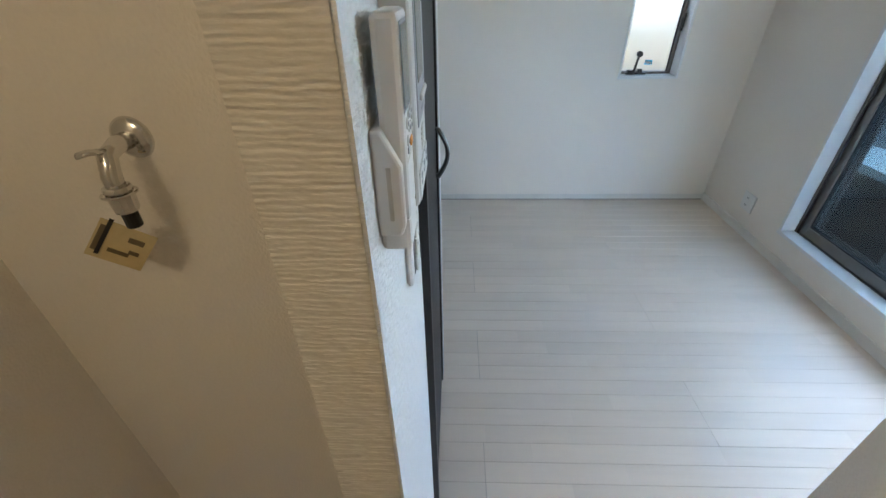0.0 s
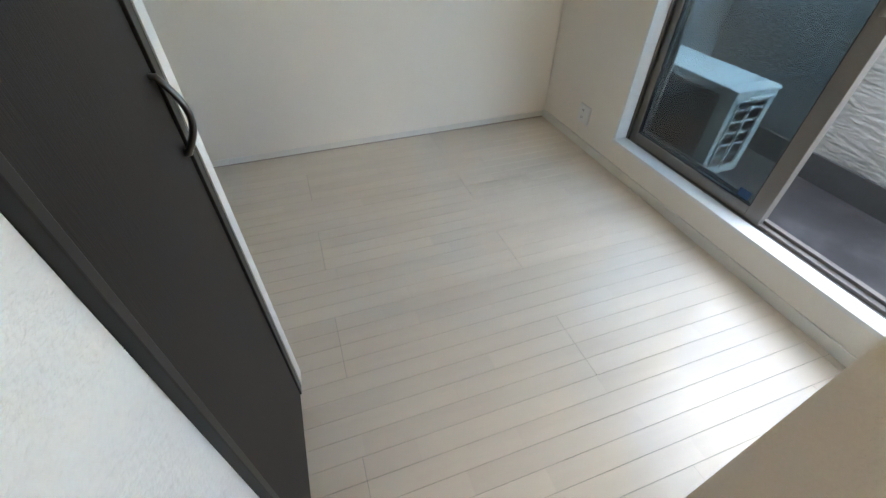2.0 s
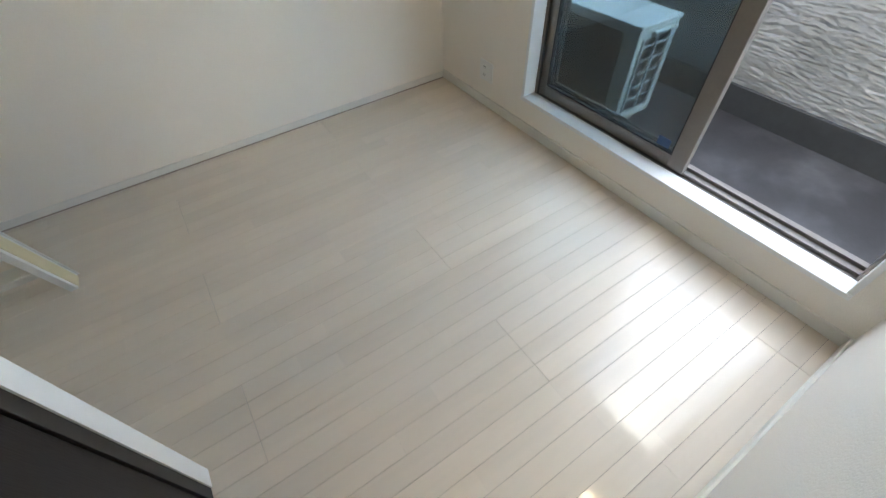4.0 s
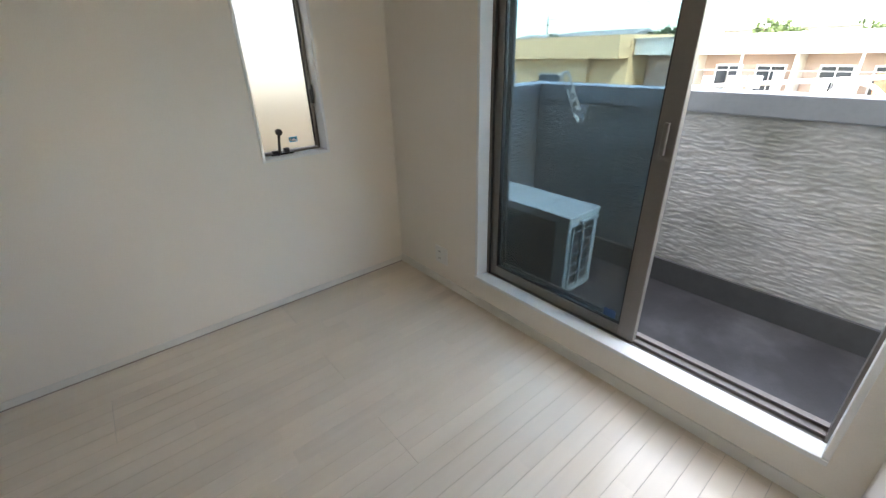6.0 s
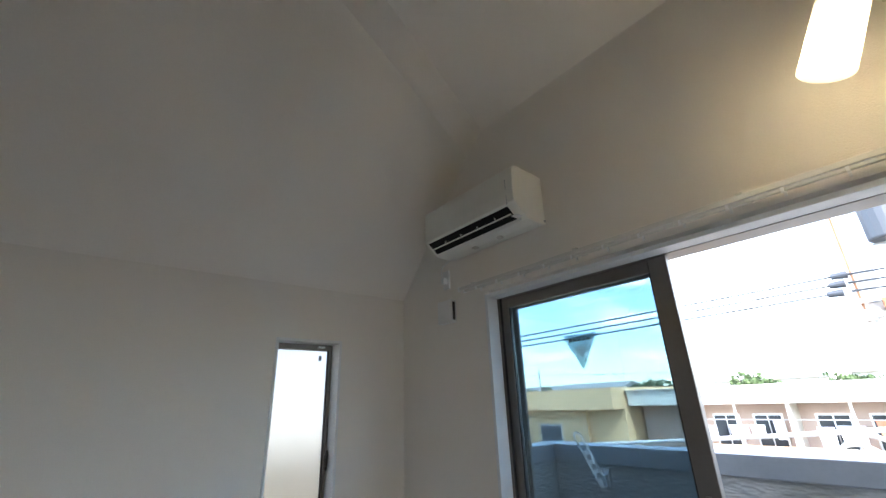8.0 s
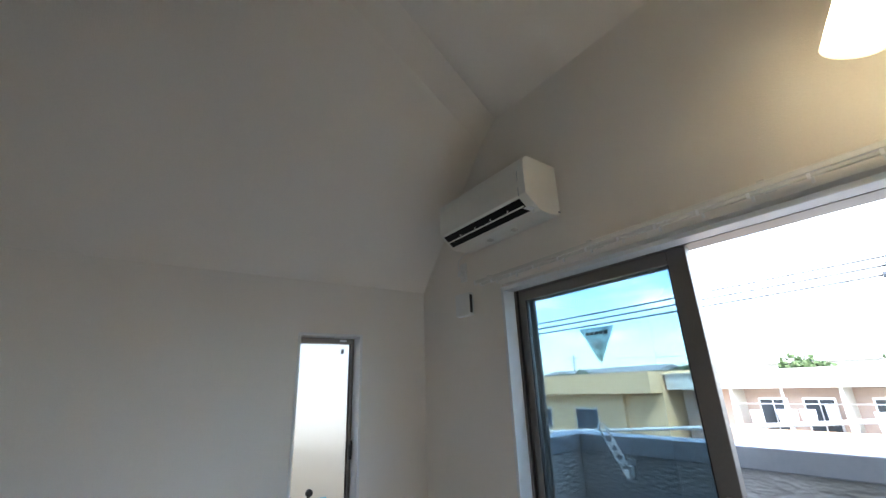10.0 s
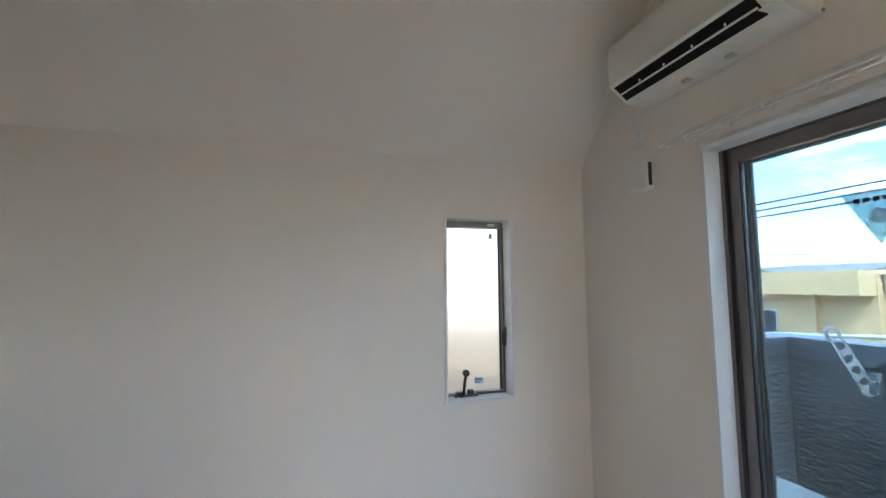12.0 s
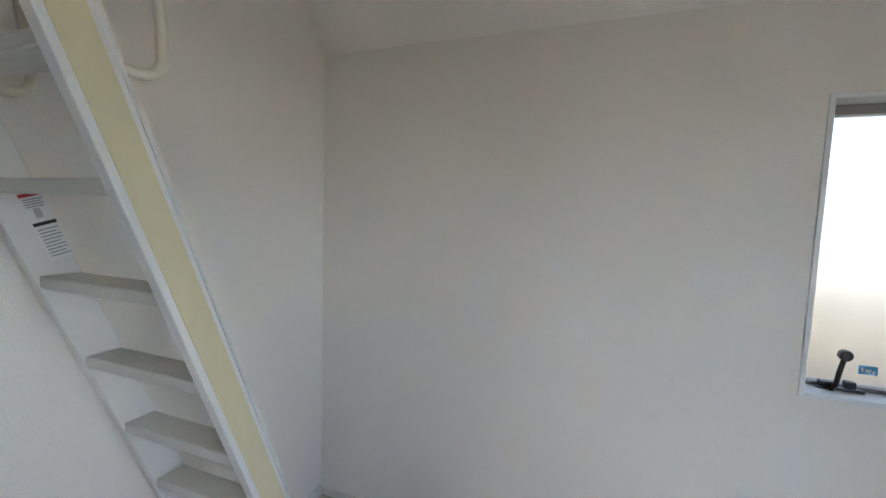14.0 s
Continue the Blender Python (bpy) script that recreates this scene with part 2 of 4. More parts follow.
# ---- building helpers ----
def part(name, bm, mat, parent=None, label="", smooth=False, bevel=0.0):
    """Link a bmesh as one mesh object under a thing or a part."""
    mesh = bpy.data.meshes.new(name)
    bm.to_mesh(mesh)
    bm.free()
    mesh.materials.append(mat)
    if smooth:
        for p in mesh.polygons:
            p.use_smooth = True
    ob = new(name, mesh)
    if parent is not None:
        ob.parent = parent
    if label:
        tagged(ob, label)
    if bevel:
        bv = ob.modifiers.new("bevel", "BEVEL")
        bv.width, bv.segments, bv.limit_method = bevel, 2, "ANGLE"
    return ob


def thing(name, label, category, group="", kind=""):
    return tagged(new(name), label, category, group, kind)


def boxes(*spans):
    """One bmesh of boxes, each (x0, x1, y0, y1, z0, z1)."""
    bm = bmesh.new()
    for x0, x1, y0, y1, z0, z1 in spans:
        m = Matrix.Translation(((x0 + x1) / 2, (y0 + y1) / 2, (z0 + z1) / 2)) @ Matrix.Diagonal((abs(x1 - x0), abs(y1 - y0), abs(z1 - z0), 1))
        bmesh.ops.create_cube(bm, size=1, matrix=m)
    return bm


def prism(points, axis, a, b):
    """A polygon in the other two axes, extruded along axis from a to b."""
    bm = bmesh.new()

    def at(p, d):
        return {"x": (d, p[0], p[1]), "y": (p[0], d, p[1]), "z": (p[0], p[1], d)}[axis]
    lo = [bm.verts.new(at(p, a)) for p in points]
    hi = [bm.verts.new(at(p, b)) for p in points]
    bm.faces.new(lo)
    bm.faces.new(hi)
    for i in range(len(points)):
        j = (i + 1) % len(points)
        bm.faces.new((lo[i], lo[j], hi[j], hi[i]))
    bmesh.ops.recalc_face_normals(bm, faces=bm.faces)
    return bm


def rod(a, b, r0, r1=None, seg=14, bm=None):
    bm = bm or bmesh.new()
    a, b = Vector(a), Vector(b)
    m = Matrix.Translation((a + b) / 2) @ (b - a).to_track_quat("Z", "Y").to_matrix().to_4x4()
    bmesh.ops.create_cone(bm, cap_ends=True, segments=seg, radius1=r0, radius2=r0 if r1 is None else r1, depth=(b - a).length, matrix=m)
    return bm


def sweep(points, r, seg=12, flat=1.0):
    """A tube along points; flat squashes it along its second cross axis."""
    bm, rings = bmesh.new(), []
    pts = [Vector(p) for p in points]
    side = None
    for i, p in enumerate(pts):
        way = (pts[min(i + 1, len(pts) - 1)] - pts[max(i - 1, 0)]).normalized()
        if side is None:
            side = way.cross(Vector((0.13, 0.31, 0.94))).normalized()
        side = (side - way * side.dot(way)).normalized()
        up = way.cross(side)
        rings.append([bm.verts.new(p + r * (math.cos(2 * math.pi * k / seg) * side + flat * math.sin(2 * math.pi * k / seg) * up)) for k in range(seg)])
    for q, s in zip(rings, rings[1:]):
        for k in range(seg):
            bm.faces.new((q[k], q[(k + 1) % seg], s[(k + 1) % seg], s[k]))
    bm.faces.new(rings[0])
    bm.faces.new(rings[-1])
    bmesh.ops.recalc_face_normals(bm, faces=bm.faces)
    return bm


def arc(centre, u, v, r, a0, a1, n=8):
    c, u, v = Vector(centre), Vector(u), Vector(v)
    return [c + r * (math.cos(radians(a0 + (a1 - a0) * i / n)) * u + math.sin(radians(a0 + (a1 - a0) * i / n)) * v) for i in range(n + 1)]


def structure(name, bm, mat, label, category):
    return tagged(part(name, bm, mat), label, category, kind="structure")


# ---- the room: plan ----
XW, XE, YN, YS = -2.82, 0.0, 0.0, -2.59   # inner faces of the room
KNEE, CEIL, YC = 2.23, 3.18, -0.83       # the two pitches of the ceiling at the balcony wall
RISE = 0.30
XS, YEND = -2.045, -2.722                  # wall with the switches and where it ends
XJ = -1.285                               # west end of the south wall
DY0, DY1, DZ0, DZ1 = -2.49, -0.81, 0.21, 2.10   # balcony door opening
WX0, WX1, WZ0, WZ1 = -0.873, -0.471, 0.915, 1.915  # small window
BACK = -4.6

# walls
structure("wall_north", boxes((XW - 0.12, WX0, 0, 0.14, -0.2, KNEE + 0.2), (WX1, 0.15, 0, 0.14, -0.2, KNEE + 0.2), (WX0, WX1, 0, 0.14, -0.2, WZ0), (WX0, WX1, 0, 0.14, WZ1, KNEE + 0.2)),
          WALLPAPER, "off-white papered wall with a narrow window", "wall")
def pitch(x):
    """Height of the main ceiling, which rises away from the balcony."""
    return CEIL - RISE * x


def under_pitch(x0, x1, y0, y1, z0):
    """A wall along x whose top follows the main ceiling."""
    return prism([(x0, z0), (x1, z0), (x1, pitch(x1) + 0.1), (x0, pitch(x0) + 0.1)], "y", y0, y1)


def join(*parts):
    bm = bmesh.new()
    for p in parts:
        mesh = bpy.data.meshes.new("joined")
        p.to_mesh(mesh)
        p.free()
        bm.from_mesh(mesh)
        bpy.data.meshes.remove(mesh)
    return bm


def hip_sheet(x0, x1, y_south, y_north, lift, thick, chamfer):
    """Two pitched planes that meet in a chamfered valley line, as one thick sheet."""
    bm = bmesh.new()
    fall = (CEIL - KNEE) / -YC

    def section(x, up):
        y_cut = (KNEE - pitch(x)) / fall
        a, b = y_cut + chamfer, y_cut - 0.5 * chamfer
        return [bm.verts.new((x, y, z + up)) for y, z in ((y_north, KNEE - fall * y_north), (a, KNEE - fall * a), (b, pitch(x)), (y_south, pitch(x)))]
    lo0, lo1, hi0, hi1 = section(x0, lift), section(x1, lift), section(x0, lift + thick), section(x1, lift + thick)
    for k in range(3):
        for p, q in ((lo0, lo1), (hi0, hi1), (lo0, hi0), (lo1, hi1)):
            bm.faces.new((p[k], p[k + 1], q[k + 1], q[k]))
    for k in (0, 3):
        bm.faces.new((lo0[k], lo1[k], hi1[k], hi0[k]))
    bmesh.ops.recalc_face_normals(bm, faces=bm.faces)
    return bm


structure("wall_east", join(prism([(DY1, -0.2), (0, -0.2), (0, 2.45), (DY1, 3.36)], "x", 0, 0.15),
                            boxes((0, 0.15, BACK, DY0, -0.2, 3.36), (0, 0.15, DY0, DY1, -0.2, DZ0 - 0.02), (0, 0.15, DY0, DY1, DZ1 + 0.02, 3.36))),
          WALLPAPER, "off-white papered wall with a sliding balcony door", "wall")
structure("wall_west", prism([(BACK, -0.2), (0, -0.2), (0, 2.45), (-1.58, 4.2), (BACK, 4.2)], "x", XW - 0.12, XW), WALLPAPER, "off-white papered wall behind the ladder", "wall")
structure("wall_south", under_pitch(XJ, 0, YS - 0.10, YS, 0), WALLPAPER, "off-white papered partition at the room's entrance", "wall")
structure("wall_passage", boxes((XJ, XJ + 0.1, BACK, YS - 0.1, 0, 2.2)), WALLPAPER, "off-white papered passage wall", "wall")
structure("wall_back", under_pitch(XW, 0, BACK - 0.1, BACK, 0), WALLPAPER, "off-white papered wall closing the passage", "wall")
structure("wall_switches", boxes((XS - 0.004, XS, YEND + 0.004, -2.305, 0, 2.1)), STIPPLED, "white stippled wall carrying switches and controls", "wall")
end_wall = structure("wall_partition_end", boxes((-2.13, XS - 0.004, YEND + 0.004, -2.50, 0, 2.1)), RIBBED, "narrow ribbed wallpaper end of the partition", "wall")


def ribs(x0, x1, y, z0, z1, pitch_z, depth):
    """Fine level ribs that wander a little, as a relief on a wall facing south."""
    bm, rows = bmesh.new(), []
    n_z, n_x = int((z1 - z0) / pitch_z * 5), 16
    for j in range(n_z + 1):
        z, row = z0 + (z1 - z0) * j / n_z, []
        for i in range(n_x + 1):
            x = x0 + (x1 - x0) * i / n_x
            phase = z / pitch_z + 0.5 * noise.noise((x * 38, z * 55, 1.3))
            row.append(bm.verts.new((x, y - depth * (0.5 + 0.5 * math.cos(2 * math.pi * phase)) * (0.75 + 0.5 * noise.noise((x * 60, z * 90, 8.1))), z)))
        rows.append(row)
    for p, q in zip(rows, rows[1:]):
        for a, b, c, d in zip(p, p[1:], q[1:], q):
            bm.faces.new((a, b, c, d))
    return bm


tagged(part("wallpaper_ribs", ribs(-2.13, XS - 0.004, YEND + 0.0025, 0.3, 2.1, 0.0056, 0.0017), RIBBED, end_wall, "fine level ribs of the wallpaper", smooth=True), kind="stuff")
structure("wall_washroom", boxes((-2.70, -2.13, -2.50, -2.40, 0, 2.1), (XW, -2.68, BACK, -2.50, 0, 2.1)), WALLPAPER, "beige papered washing machine alcove wall", "wall")
structure("wall_closet_side", boxes((XW, XS + 0.020, -1.755, -1.695, 0, 2.1)), WHITE_TRIM, "white closet side panel", "wall")
structure("wall_closet_back", boxes((-2.13, XS - 0.045, -2.395, -1.76, 0, 2.08)), WHITE_TRIM, "white closet lining behind the door", "wall")
structure("wall_loft_front", boxes((XS - 0.06, XS, -2.305, -1.755, 2.02, 2.1)), WHITE_TRIM, "white header board over the closet door", "wall")
structure("loft_floor", boxes((XW, XS + 0.02, BACK, -1.42, 2.1, 2.24), (XS + 0.02, XJ, BACK, YS - 0.02, 2.1, 2.24)), WHITE_TRIM, "white loft floor slab over the closet", "loft floor")
structure("wall_over_passage", under_pitch(XS + 0.02, XJ, YS - 0.10, YS, 2.24), WALLPAPER, "off-white papered wall over the passage", "wall")
structure("ceiling", hip_sheet(XW - 0.12, 0.0, BACK - 0.1, 0.16, 0, 0.28, 0.10), WALLPAPER, "off-white papered ceiling in two pitches with a chamfered fold", "ceiling")
# unseen roof; eaves and long south end added to block sun from the balcony
structure("roof_slab", hip_sheet(XW - 0.3, 0.42, -9.3, 0.5, 0.34, 0.10, 0.05), ROOF, "unseen grey pitched roof over the room, extended to shade the balcony", "roof")
# made-up block out of view that keeps the parapet's south part in shade
structure("house_wing", boxes((XW - 0.3, 0.15, -9.2, BACK - 0.12, -6.0, 3.3)), RENDER_CREAM, "unseen cream rendered block beside the passage, added to shade the balcony", "house wall")
structure("floor", boxes((XW, 0, BACK, 0, -0.2, -0.004)), JOINT, "pale wood strip floor with fine joints", "floor")

bb = thing("baseboard", "white baseboards with scuffs along the walls", "baseboard", kind="structure")
for k, s in enumerate([(-0.010, 0, YS, 0, 0.002, 0.062), (XW, -0.010, -0.006, 0, 0.008, 0.05), (XJ, -0.010, YS, YS + 0.010, 0.002, 0.062),
                       (XW, XW + 0.010, -1.695, -0.006, 0.002, 0.062)]):
    part("board", boxes(s), BASEBOARD, bb, bevel=0.003)

# dark strip that paints the shade in the gap below the north board
part("shadow_gap", boxes((XW, -0.010, -0.004, -0.0005, 0.0005, 0.008)), JOINT, bb)

# small window in the north wall
win = thing("window_1", "narrow frosted casement window in a white reveal", "window", kind="structure")
t = 0.016
part("reveal", boxes((WX0, WX0 + t, -0.008, 0.094, WZ0, WZ1), (WX1 - t, WX1, -0.008, 0.094, WZ0, WZ1), (WX0 + t, WX1 - t, -0.008, 0.094, WZ1 - t, WZ1), (WX0 + t, WX1 - t, -0.008, 0.094, WZ0, WZ0 + t)),
     WHITE_TRIM, win, "white reveal boards", bevel=0.002)
f0, f1, g0, g1 = WX0 + t, WX1 - t, WZ0 + t, WZ1 - t
part("window_frame", boxes((f0, f0 + 0.012, 0.088, 0.139, g0, g1), (f1 - 0.016, f1, 0.088, 0.139, g0, g1), (f0 + 0.012, f1 - 0.016, 0.088, 0.139, g1 - 0.034, g1), (f0 + 0.012, f1 - 0.016, 0.088, 0.139, g0, g0 + 0.014)),
     BRONZE, win, "dark bronze aluminium frame", bevel=0.002)
pane1 = part("pane", boxes((f0 + 0.012, f1 - 0.016, 0.116, 0.122, g0 + 0.014, g1 - 0.034)), FROST, win, "frosted pane")
pane1.visible_shadow = False
part("gasket", boxes((f0 + 0.012, f0 + 0.016, 0.112, 0.116, g0 + 0.014, g1 - 0.034), (f1 - 0.022, f1 - 0.016, 0.108, 0.116, g0 + 0.014, g1 - 0.034)), BLACK_GASKET, win)
crank = part("crank_handle", sweep([(-0.762, 0.05, g0 + 0.004), (-0.758, 0.035, g0 + 0.03), (-0.754, 0.03, g0 + 0.08), (-0.747, 0.027, g0 + 0.125)], 0.008, flat=0.7), BLACK, win, "black crank handle", smooth=True)
part("knob", rod((-0.747, 0.012, g0 + 0.135), (-0.747, 0.036, g0 + 0.135), 0.019), BLACK, crank, smooth=False, bevel=0.004)
part("crank_base", boxes((-0.80, -0.665, 0.060, 0.088, g0, g0 + 0.010), (-0.79, -0.74, 0.056, 0.086, g0 + 0.010, g0 + 0.028), (-0.72, -0.69, 0.060, 0.086, g0 + 0.010, g0 + 0.035)), BLACK, win, "black crank gear", bevel=0.004)
part("lock_lever", boxes((f1 - 0.022, f1 - 0.004, 0.063, 0.088, 1.195, 1.275), (f1 - 0.018, f1 - 0.008, 0.050, 0.073, 1.215, 1.30)), BLACK, win, "black lock lever", bevel=0.004)
part("sticker", boxes((-0.665, -0.615, 0.1135, 0.1155, 0.985, 1.015)), BLUE, win, "small blue sticker")
part("sticker", boxes((-0.648, -0.632, 0.1125, 0.1133, 0.992, 1.004), (-0.659, -0.653, 0.1125, 0.1133, 0.994, 1.008), (-0.628, -0.622, 0.1125, 0.1133, 0.990, 1.000)), PAPER, win)
part("stopper", boxes((-0.585, -0.545, 0.073, 0.088, g1 - 0.022, g1 - 0.012)), ALUMINIUM, win)
part("mark", boxes((-0.565, -0.545, 0.1135, 0.1155, g1 - 0.094, g1 - 0.064)), GREY, win, "small grey glass mark")

# balcony door
door = thing("door_1", "bronze aluminium sliding balcony door, one half open", "sliding door", kind="structure")
u = 0.02
part("reveal", boxes((-0.008, 0.075, DY1 - u, DY1, DZ0, DZ1), (-0.008, 0.075, DY0, DY0 + u, DZ0, DZ1), (-0.008, 0.075, DY0 + u, DY1 - u, DZ1 - u, DZ1)), WHITE_TRIM, door, "white reveal boards", bevel=0.002)
part("sill", boxes((-0.014, 0.075, DY0, DY1, DZ0 - 0.022, DZ0)), WHITE_TRIM, door, "white painted sill board", bevel=0.003)
part("door_frame", boxes((0.075, 0.185, DY1 - 0.035, DY1 + 0.001, DZ0 - 0.02, DZ1), (0.075, 0.185, DY0 - 0.001, DY0 + 0.03, DZ0 - 0.02, DZ1), (0.075, 0.185, DY0 + 0.03, DY1 - 0.035, DZ1 - 0.022, DZ1 + 0.002)),
     BRONZE, door, "bronze outer frame", bevel=0.002)
track = part("track", boxes((0.075, 0.20, DY0 + 0.03, DY1 - 0.035, DZ0 - 0.02, DZ0 - 0.006)), BRONZE, door, "bottom track with two rails", bevel=0.001)
for x in (0.098, 0.150):
    part("rail", boxes((x, x + 0.006, DY0 + 0.03, DY1 - 0.035, DZ0 - 0.006, DZ0 + 0.008)), BRONZE, track)
part("brush_seal", boxes((0.0765, 0.080, DY1 - 0.048, DY1 - 0.035, DZ0, DZ1 - 0.022)), BLACK_GASKET, door)


def sash(x0, y0, y1, wired):
    s = part("sash", boxes((x0, x0 + 0.034, y0, y0 + 0.075, DZ0 + 0.004, DZ1 - 0.024), (x0, x0 + 0.034, y1 - 0.052, y1, DZ0 + 0.004, DZ1 - 0.024),
                           (x0, x0 + 0.034, y0 + 0.075, y1 - 0.052, DZ1 - 0.080, DZ1 - 0.024), (x0, x0 + 0.034, y0 + 0.075, y1 - 0.052, DZ0 + 0.004, DZ0 + 0.062)), BRONZE, door, "bronze sash frame", bevel=0.003)
    a, b, c, d = y0 + 0.075, y1 - 0.052, DZ0 + 0.062, DZ1 - 0.080
    p = part("pane", boxes((x0 + 0.014, x0 + 0.020, a, b, c, d)), PANE if wired else PANE_PLAIN, s, "tinted pane")
    p.visible_shadow = False
    part("gasket", boxes((x0 + 0.004, x0 + 0.014, a, a + 0.006, c, d), (x0 + 0.004, x0 + 0.014, b - 0.006, b, c, d), (x0 + 0.004, x0 + 0.014, a + 0.006, b - 0.006, c, c + 0.006)), BLACK_GASKET, s)
    if wired:
        bm, gap, xw, r = bmesh.new(), 0.030, x0 + 0.017, 0.0012
        h, w = d - c, b - a
        for sgn in (1, -1):
            k = -h
            while k < w:
                lo, hi = max(0.0, k), min(w, k + h)
                if hi - lo > 0.01:
                    ya, yb, za, zb = a + lo, a + hi, c + lo - k, c + hi - k
                    if sgn < 0:
                        ya, yb = b - lo, b - hi
                    q = [bm.verts.new(v) for v in ((xw, ya, za - r), (xw, ya, za + r), (xw, yb, zb + r), (xw, yb, zb - r))]
                    bm.faces.new(q)
                k += gap * math.sqrt(2)
        tagged(part("wire_mesh", bm, WIRE, s, "diagonal wire mesh in the glass"), kind="stuff")
    return s


inner = sash(0.086, -1.765, DY1 - 0.036, True)
outer = sash(0.138, -1.745, DY1 - 0.036, False)
part("pull", boxes((0.070, 0.086, -1.735, -1.715, 1.08, 1.20)), BRONZE, inner, "finger pull", bevel=0.004)
part("latch", boxes((0.120, 0.137, -1.712, -1.692, 1.10, 1.15)), BLACK, inner, "dark crescent latch", bevel=0.004)
tri = part("fire_access_mark", prism([(-1.208, 1.822), (-1.392, 1.818), (-1.300, 1.655)], "x", 0.1075, 0.1085), film("faded_triangle_film", (0.46, 0.52, 0.52)), inner, "dark triangular fire access mark")
part("lettering", boxes(*[(0.1062, 0.1070, -1.355 + 0.024 * k, -1.339 + 0.024 * k, 1.786, 1.800) for k in range(5)]), BLACK, tri)
part("badge", rod((0.1062, -1.300, 1.742), (0.1072, -1.300, 1.742), 0.024, seg=20), film("faded_red_film", (0.75, 0.62, 0.62)), tri, "faded round mark")
part("sticker", boxes((0.0975, 0.0995, -1.66, -1.60, DZ0 + 0.075, DZ0 + 0.115)), material("dark_blue_sticker", (0.02, 0.06, 0.14), 0.5, grain=0.05), inner, "dark blue corner sticker")

# ---- things on the walls ----
# indoor air conditioner
ac = thing("air_conditioner", "white wall-mounted split air conditioner with open black outlet", "air conditioner")
A0, A1 = -1.275, -0.572
shape = [(-0.001, 2.372), (-0.001, 2.642), (-0.195, 2.646), (-0.218, 2.640), (-0.232, 2.626), (-0.238, 2.60), (-0.242, 2.50), (-0.240, 2.44), (-0.229, 2.431), (-0.160, 2.378), (-0.146, 2.368), (-0.08, 2.362)]
part("body", prism(shape, "y", A0, A1), AC_WHITE, ac, bevel=0.004)
part("outlet", prism([(-0.2282, 2.4299), (-0.2252, 2.4330), (-0.1605, 2.3820), (-0.1632, 2.3780)], "y", A0 + 0.055, A1 - 0.02), material("matt_black_outlet", (0.004, 0.004, 0.004), 0.9, grain=0.1), ac, "black air outlet")
part("louvre", prism([(-0.202, 2.400), (-0.196, 2.395), (-0.194, 2.397), (-0.200, 2.402)], "y", A0 + 0.06, A1 - 0.025), AC_WHITE, ac, "thin white louvre")
for k in range(4):
    part("fin", boxes((-0.207, -0.203, A0 + 0.16 + 0.13 * k, A0 + 0.166 + 0.13 * k, 2.402, 2.412)), AC_WHITE, ac)
part("front_seam", boxes((-0.2415, -0.2385, A0 + 0.045, A0 + 0.047, 2.435, 2.57)), GREY, ac)
part("label", boxes((-0.215, -0.17, A0 + 0.012, A0 + 0.048, 2.377, 2.3795)), PAPER, ac, "small printed label")
part("indicator", rod((-0.17, A0 + 0.03, 2.372), (-0.17, A0 + 0.03, 2.36), 0.006, seg=10), PLASTIC, ac)
for y in (-1.05, -0.86):
    part("bottom_clip", boxes((-0.10, -0.075, y, y + 0.03, 2.354, 2.364)), BEIGE_PLASTIC, ac)
part("side_screw", rod((-0.012, A0 - 0.004, 2.385), (-0.012, A0 + 0.001, 2.385), 0.006, seg=10), GREY, ac)
sock = thing("ac_socket", "white wall socket with short power cord under the air conditioner", "socket")
part("plate", boxes((-0.012, 0, -0.515, -0.455, 2.205, 2.325)), PLASTIC, sock, bevel=0.004)
part("plug", boxes((-0.045, -0.012, -0.502, -0.470, 2.235, 2.275)), PLASTIC, sock, "white plug", bevel=0.006)
part("cord", sweep([(-0.04, -0.486, 2.27), (-0.05, -0.487, 2.30), (-0.05, -0.50, 2.34), (-0.05, -0.56, 2.362), (-0.05, -0.62, 2.368)], 0.0035), PLASTIC, sock, smooth=True)
vent = thing("wall_vent", "white square wall vent with a dark side slot", "vent")
part("cover", boxes((-0.045, 0, -0.562, -0.432, 1.985, 2.125)), PLASTIC, vent, bevel=0.006)
part("slot", boxes((-0.034, -0.014, -0.5632, -0.5612, 2.000, 2.110)), BLACK, vent, "dark slot")
rail = thing("curtain_rail", "double ivory curtain rail with runners above the balcony door", "curtain rail")
for x in (-0.035, -0.078):
    part("rail", boxes((x - 0.007, x + 0.007, -2.56, -0.68, 2.140, 2.160)), CURTAIN_RAIL, rail, bevel=0.003)
    for y in (-0.68, -2.56):
        part("end_cap", boxes((x - 0.009, x + 0.009, y - 0.008, y + 0.008, 2.137, 2.163)), PLASTIC, rail, bevel=0.003)
    for k in range(11):
        part("runner", boxes((x - 0.004, x + 0.004, -0.82 - 0.155 * k, -0.812 - 0.155 * k, 2.122, 2.140)), PLASTIC, rail)
for y in (-0.80, -1.46, -2.10):
    br = part("bracket", boxes((-0.09, 0, y - 0.011, y + 0.011, 2.160, 2.166), (-0.005, 0, y - 0.016, y + 0.016, 2.145, 2.190)), CURTAIN_RAIL, rail, "rail bracket", bevel=0.002)
out1 = thing("wall_outlet", "white double wall outlet near the floor", "outlet")
part("plate", boxes((-0.010, 0, -0.545, -0.425, 0.165, 0.285)), PLASTIC, out1, bevel=0.004)
for z in (0.20, 0.25):
    for y in (-0.478, -0.466):
        part("slot", boxes((-0.0112, -0.0095, y - 0.0015, y + 0.0015, z - 0.006, z + 0.006)), BLACK, out1)
